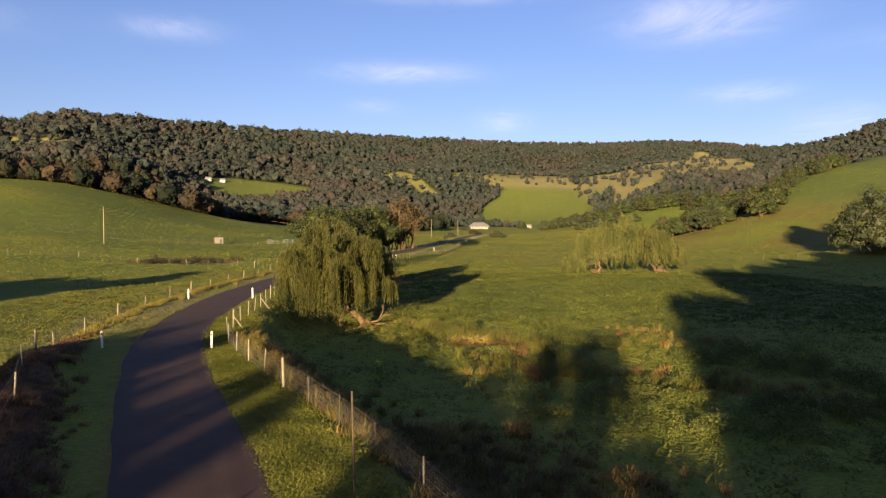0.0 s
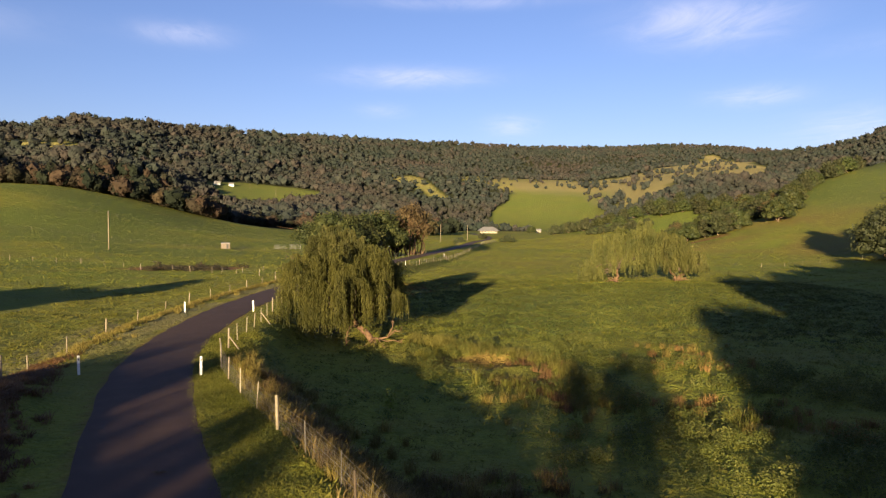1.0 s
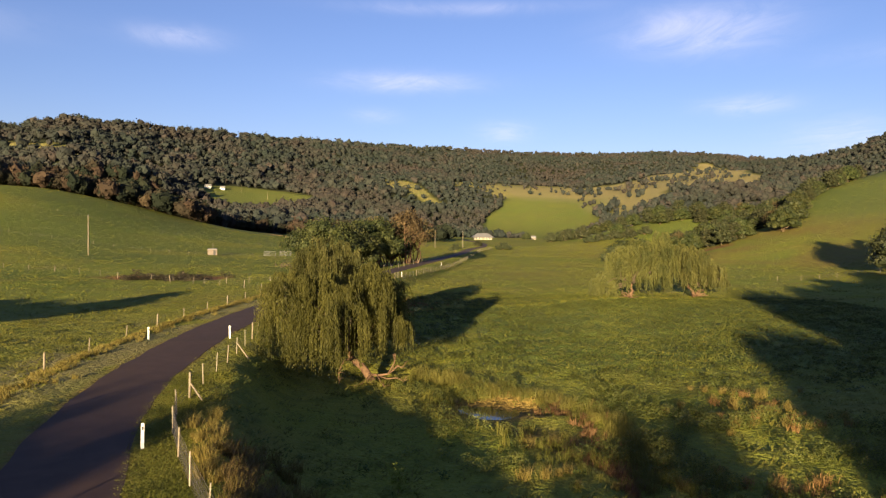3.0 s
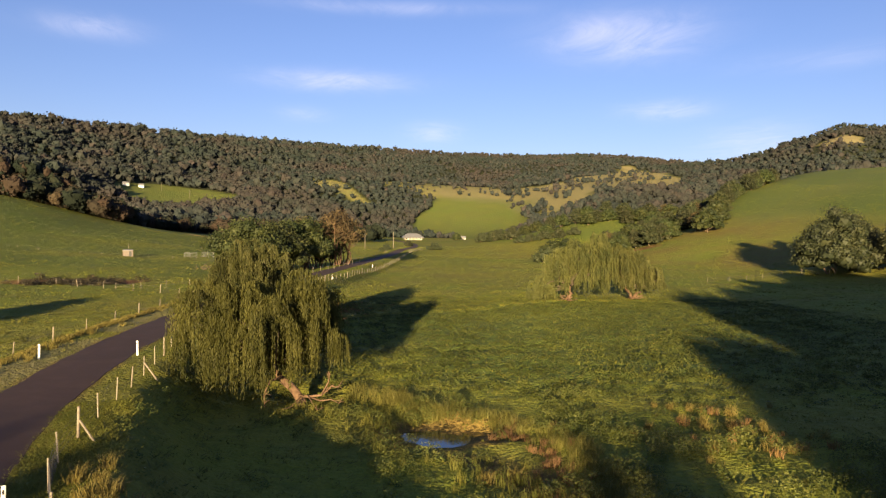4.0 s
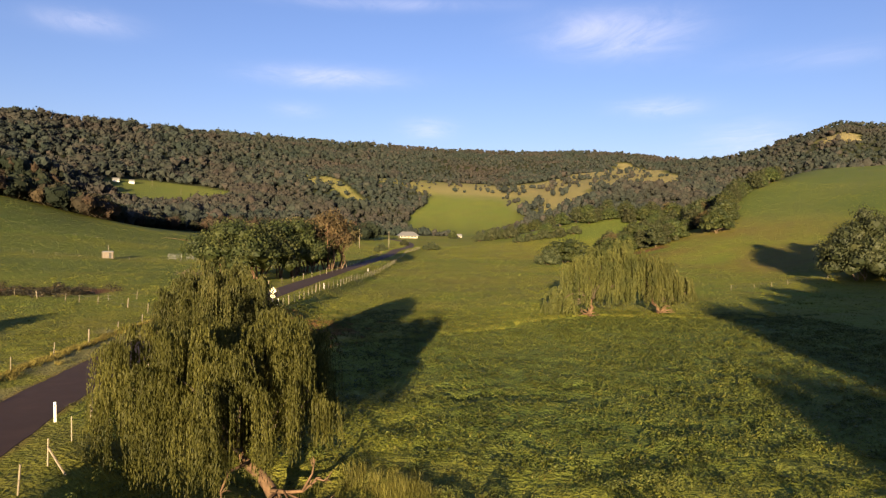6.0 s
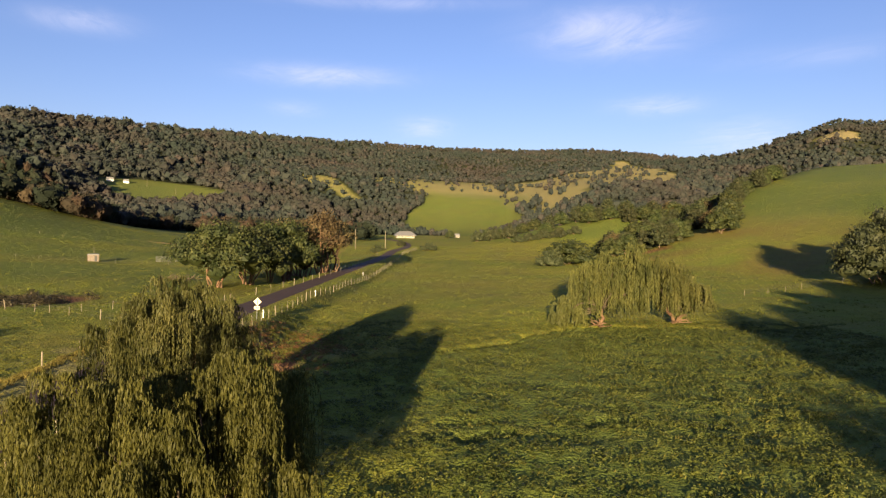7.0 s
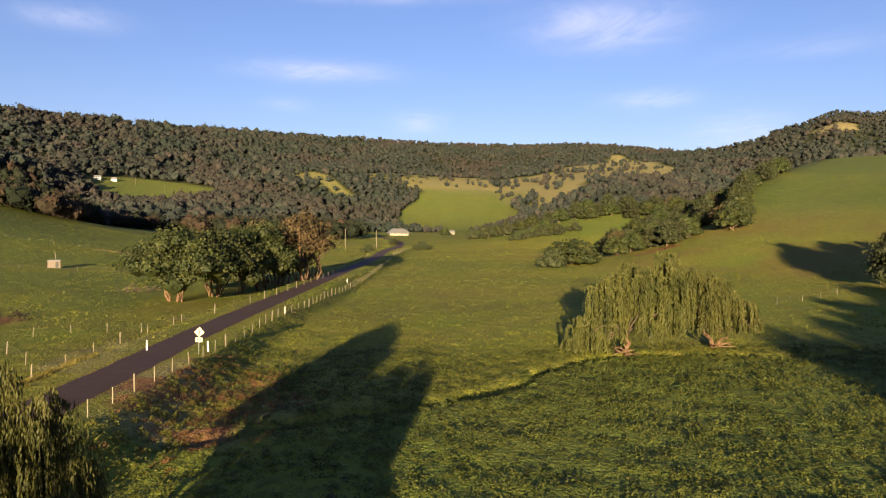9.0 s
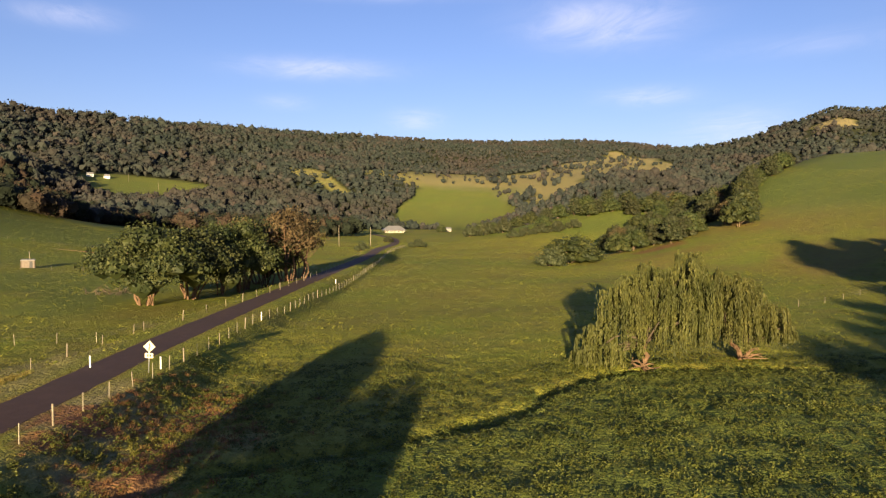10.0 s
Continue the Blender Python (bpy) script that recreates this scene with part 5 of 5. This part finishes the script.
def building(name, x, y, turn, wide, deep, wall_h, roof_h, wall_mat, roof_mat, label, hip=0.3, over=0.6, windows=3, door=True, posts=0, sink=0.0, mouth=0.0):
    b = thing(name, pose(x, y, ground_z(x, y) - sink, 0, 0, turn), label, "building")
    w, d = wide / 2, deep / 2
    t = 0.18
    walls = Shape().box((-w, -d, -1), (w, -d + t, wall_h)).box((-w, d - t, -1), (w, d, wall_h)).box((-w, -d + t, -1), (-w + t, d - t, wall_h)).box((w - t, -d + t, -1), (w, d - t, wall_h))
    part("wall", walls.mesh("wall", wall_mat), b)
    e, f, i = w + over, d + over, w * (1 - hip)
    low = [(-e, -f, wall_h - 0.1), (e, -f, wall_h - 0.1), (e, f, wall_h - 0.1), (-e, f, wall_h - 0.1)]
    top = [(-i, 0, wall_h + roof_h), (i, 0, wall_h + roof_h)]
    roof = Shape().poly(low[0], low[1], top[1], top[0]).poly(low[2], low[3], top[0], top[1]).poly(low[1], low[2], top[1]).poly(low[3], low[0], top[0]).poly(*low[::-1])
    part("roof", roof.mesh("roof", roof_mat), b)
    if mouth:
        # black slab on the solid wall stands in for the doorway's dark inside
        part("opening", Shape().box((w * 0.25, -d - 0.03, 0), (w * 0.25 + mouth, -d - 0.004, wall_h * 0.8)).mesh("opening", BLACK), b, "black panel standing in for the dark of a doorway")
    part("gutter", Shape().box((-e, -f - 0.08, wall_h - 0.22), (e, -f, wall_h - 0.05)).mesh("gutter", roof_mat), b)
    for k in range(windows):
        cx = -w + wide * (k + 0.5) / windows
        if door and k == windows // 2:
            part("door", Shape().box((cx - 0.45, -d - 0.04, 0), (cx + 0.45, -d - 0.002, 2.05)).mesh("door", TIMBER, bevel=0.01), b)
            continue
        win = part("window", Shape().box((cx - 0.7, -d - 0.05, 0.9), (cx + 0.7, -d - 0.002, 2.1)).mesh("window", WHITE), b)
        part("pane", Shape().box((cx - 0.62, -d - 0.06, 0.98), (cx + 0.62, -d - 0.052, 2.02)).mesh("pane", GLASS), win)
    for k in range(posts):
        px = -w + wide * k / (posts - 1)
        part("verandah_post", Shape().box((px - 0.06, -f + 0.05, -1), (px + 0.06, -f + 0.17, wall_h - 0.1)).mesh("verandah_post", WHITE), b)
    return b


building("house", 41, 690, 4, 16, 10, 2.4, 3.8, PALE, ROOFING, "pale weatherboard farmhouse with a grey hipped roof", 0.35, 2.2, 5, True, 6)
building("cottage", 97, 745, -8, 5, 4, 2.4, 1.8, PALE, ROOFING, "small white cottage among dark trees", 0.0, 0.5, 3)
building("hill_house", -381, 1190, 18, 10, 7, 2.8, 3.2, WHITE, ROOFING, "white farmhouse on a hill meadow", 0.1, 0.6, 4)
building("hill_house", -362, 1206, 10, 8, 6, 2.8, 3.0, WHITE, ROOFING, "white outbuilding beside the hill farmhouse", 0.0, 0.4, 3)
building("valley_house", -137, 840, 10, 9, 8, 5.0, 2.2, WHITE, ROOFING, "tall white house half hidden by trees", 0.1, 0.5, 3)
shed = building("pump_shed", -83, 271, 15, 3.0, 2.2, 2.2, 0.2, SHEDWOOD, ROOFING, "small pale weathered shed with a dark doorway", 0.0, 0.2, 0, False, 0, 0, 0.75)
part("mast", Shape().tube([(0.1, 1.25, -0.5), (0.1, 1.25, 2.2), (0.12, 1.25, 4.4)], [0.09, 0.08, 0.07], 7).mesh("mast", TIMBER, flat=False), shed, "tall timber post")
for px in (-1.62, 1.62):
    part("corner_post", Shape().box((px - 0.09, -1.2, -0.5), (px + 0.09, -1.02, 2.1)).mesh("corner_post", LIMB), shed, "dark timber post")

yard = thing("stock_yard", pose(-61.5, 274, ground_z(-61.5, 274), 0, 0, 20), "small yard of silvery railed stock panels in the pasture", "yard")
for px, py, turn in ((-2.6, 0, 0), (-0.4, 0.2, 6), (3.2, 0.4, -4), (5.2, 0.3, 3), (-2.6, 2.2, 8), (3.2, 2.4, 0), (6.2, 1.4, 90)):
    panel = part("panel", Shape().tube([(-0.95, 0, 0), (-0.95, 0, 1.62), (-0.85, 0, 1.72), (0.85, 0, 1.72), (0.95, 0, 1.62), (0.95, 0, 0)], [0.035] * 6, 6).mesh("panel", ROOFING), yard, at=pose(px, py, 0, 0, 0, turn))
    for k in range(5):
        part("rail", Shape().box((-0.93, -0.02, 0.25 + 0.28 * k), (0.93, 0.02, 0.285 + 0.28 * k)).mesh("rail", ROOFING), panel)

# dead limbs at the willow's foot
limbs = Shape()
lr = np.random.RandomState(9)
for r, way in ((0.085, ((-1.2, 0.2, 1.9), (-1.9, -0.5, 1.75), (-2.15, -0.9, 1.0), (-2.1, -1.2, 0.15))), (0.07, ((-2.1, -1.2, 0.15), (-1.4, -1.5, 0.05), (-0.5, -1.5, 0.3), (0.2, -0.9, 0.75))),
               (0.11, ((-0.1, -0.2, 0.7), (0.7, -0.7, 0.75), (1.4, -1.0, 0.95), (2.0, -1.1, 1.5))), (0.07, ((1.4, -1.0, 0.95), (1.7, -1.0, 1.7), (1.9, -0.9, 2.3))),
               (0.06, ((0.7, -0.7, 0.75), (1.3, -1.3, 0.6), (2.0, -1.6, 0.75), (2.5, -1.5, 0.45))), (0.06, ((0.5, -0.6, 0.75), (0.9, -1.4, 0.3), (1.3, -1.9, -0.05))), (0.05, ((2.0, -1.1, 1.5), (2.3, -1.2, 1.35), (2.6, -1.1, 1.6)))):
    limbs.tube([Vector(p) + Vector(lr.normal(0, 0.04, 3)) for p in way], list(np.linspace(r, r * 0.45, len(way))), 6)
    for _ in range(3):
        p = Vector(way[-1]).lerp(Vector(way[-2]), lr.rand())
        q = p + Vector((lr.uniform(-0.2, 0.5), lr.uniform(-0.4, 0.2), lr.uniform(-0.2, 0.5)))
        limbs.tube([p, p.lerp(q, 0.5) + Vector((0, 0, 0.08)), q], [r * 0.4, r * 0.3, r * 0.12], 5)
part("dead_limb", limbs.mesh("dead_limb", FIGBARK, flat=False), big_willow, "bare pale broken limbs")

# broken trunks lying under the paired willows
for tree, reach in ((willow_left, -1), (willow_right, 1)):
    roots = Shape()
    for k in range(11):
        a = math.pi * (k + lr.rand()) / 11
        far = lr.uniform(0.9, 2.0)
        tip = Vector((math.cos(a) * far + reach * 0.7, -1.0 - lr.rand(), 0.15 + abs(math.sin(a)) * lr.uniform(0.3, 1.5)))
        pts, rr = bough(lr, (reach * 0.3, -0.5, 0.25), tip, lr.uniform(0.07, 0.14), 0.03, 0.25, 6)
        roots.tube(pts, rr, 6)
    part("dead_limb", roots.mesh("dead_limb", FIGBARK, flat=False), tree, "broken orange-brown trunk pieces")

# heap of cut branches near the figs
pile = thing("brush_pile", pose(-41.5, 204, ground_z(-41.5, 204)), "heap of bare brown cut branches in the pasture", "branches")
for k in range(42):
    a, b = lr.normal(0, 1.6, 2), lr.uniform(0, 2 * math.pi)
    p = Vector((a[0] * 1.1, a[1] * 0.6, lr.uniform(-0.2, 0.7)))
    q = p + Vector((math.cos(b) * 1.5, math.sin(b) * 0.9, lr.uniform(0.2, 1.4)))
    part("branch", Shape().tube([p, p.lerp(q, 0.5) + Vector((0, 0, 0.12)), q], [0.07, 0.05, 0.02], 5).mesh("branch", LIMB), pile)

# a bright young plant in the hollow, and a fallen twig on the road
sprout = thing("shrub", pose(-3.6, 45.3, ground_z(-3.6, 45.3)), "small bright yellow-green plant in the shaded hollow", "plant")
v, f = cards(lr, lr.normal(0, 1, (150, 3)) * (0.2, 0.2, 0.28) + (0, 0, 0.55), lr.normal(0, 1, (150, 3)), 0.11)
part("stem", Shape().tube([(0, 0, -0.2), (0.02, 0, 0.3), (0, 0.02, 0.7)], [0.03, 0.02, 0.01], 6).mesh("stem", BARK), sprout)
part("foliage", mesh_of("foliage", v, f, material("young_leaf", leaf_look((0.16, 0.21, 0.03), (0.30, 0.34, 0.06), 0.4))), sprout)
twig = Shape()
for _ in range(7):
    a = lr.uniform(0, 2 * math.pi)
    twig.tube([(0, 0, 0.03), (math.cos(a) * 0.15, math.sin(a) * 0.1, 0.06), (math.cos(a) * 0.3, math.sin(a) * 0.2, 0.03)], [0.02, 0.015, 0.006], 5)
branch = thing("fallen_twig", pose(-9.7, 27.6, -0.21), "small dark fallen twig lying on the asphalt", "twig")
part("twig", twig.mesh("twig", LIMB), branch)
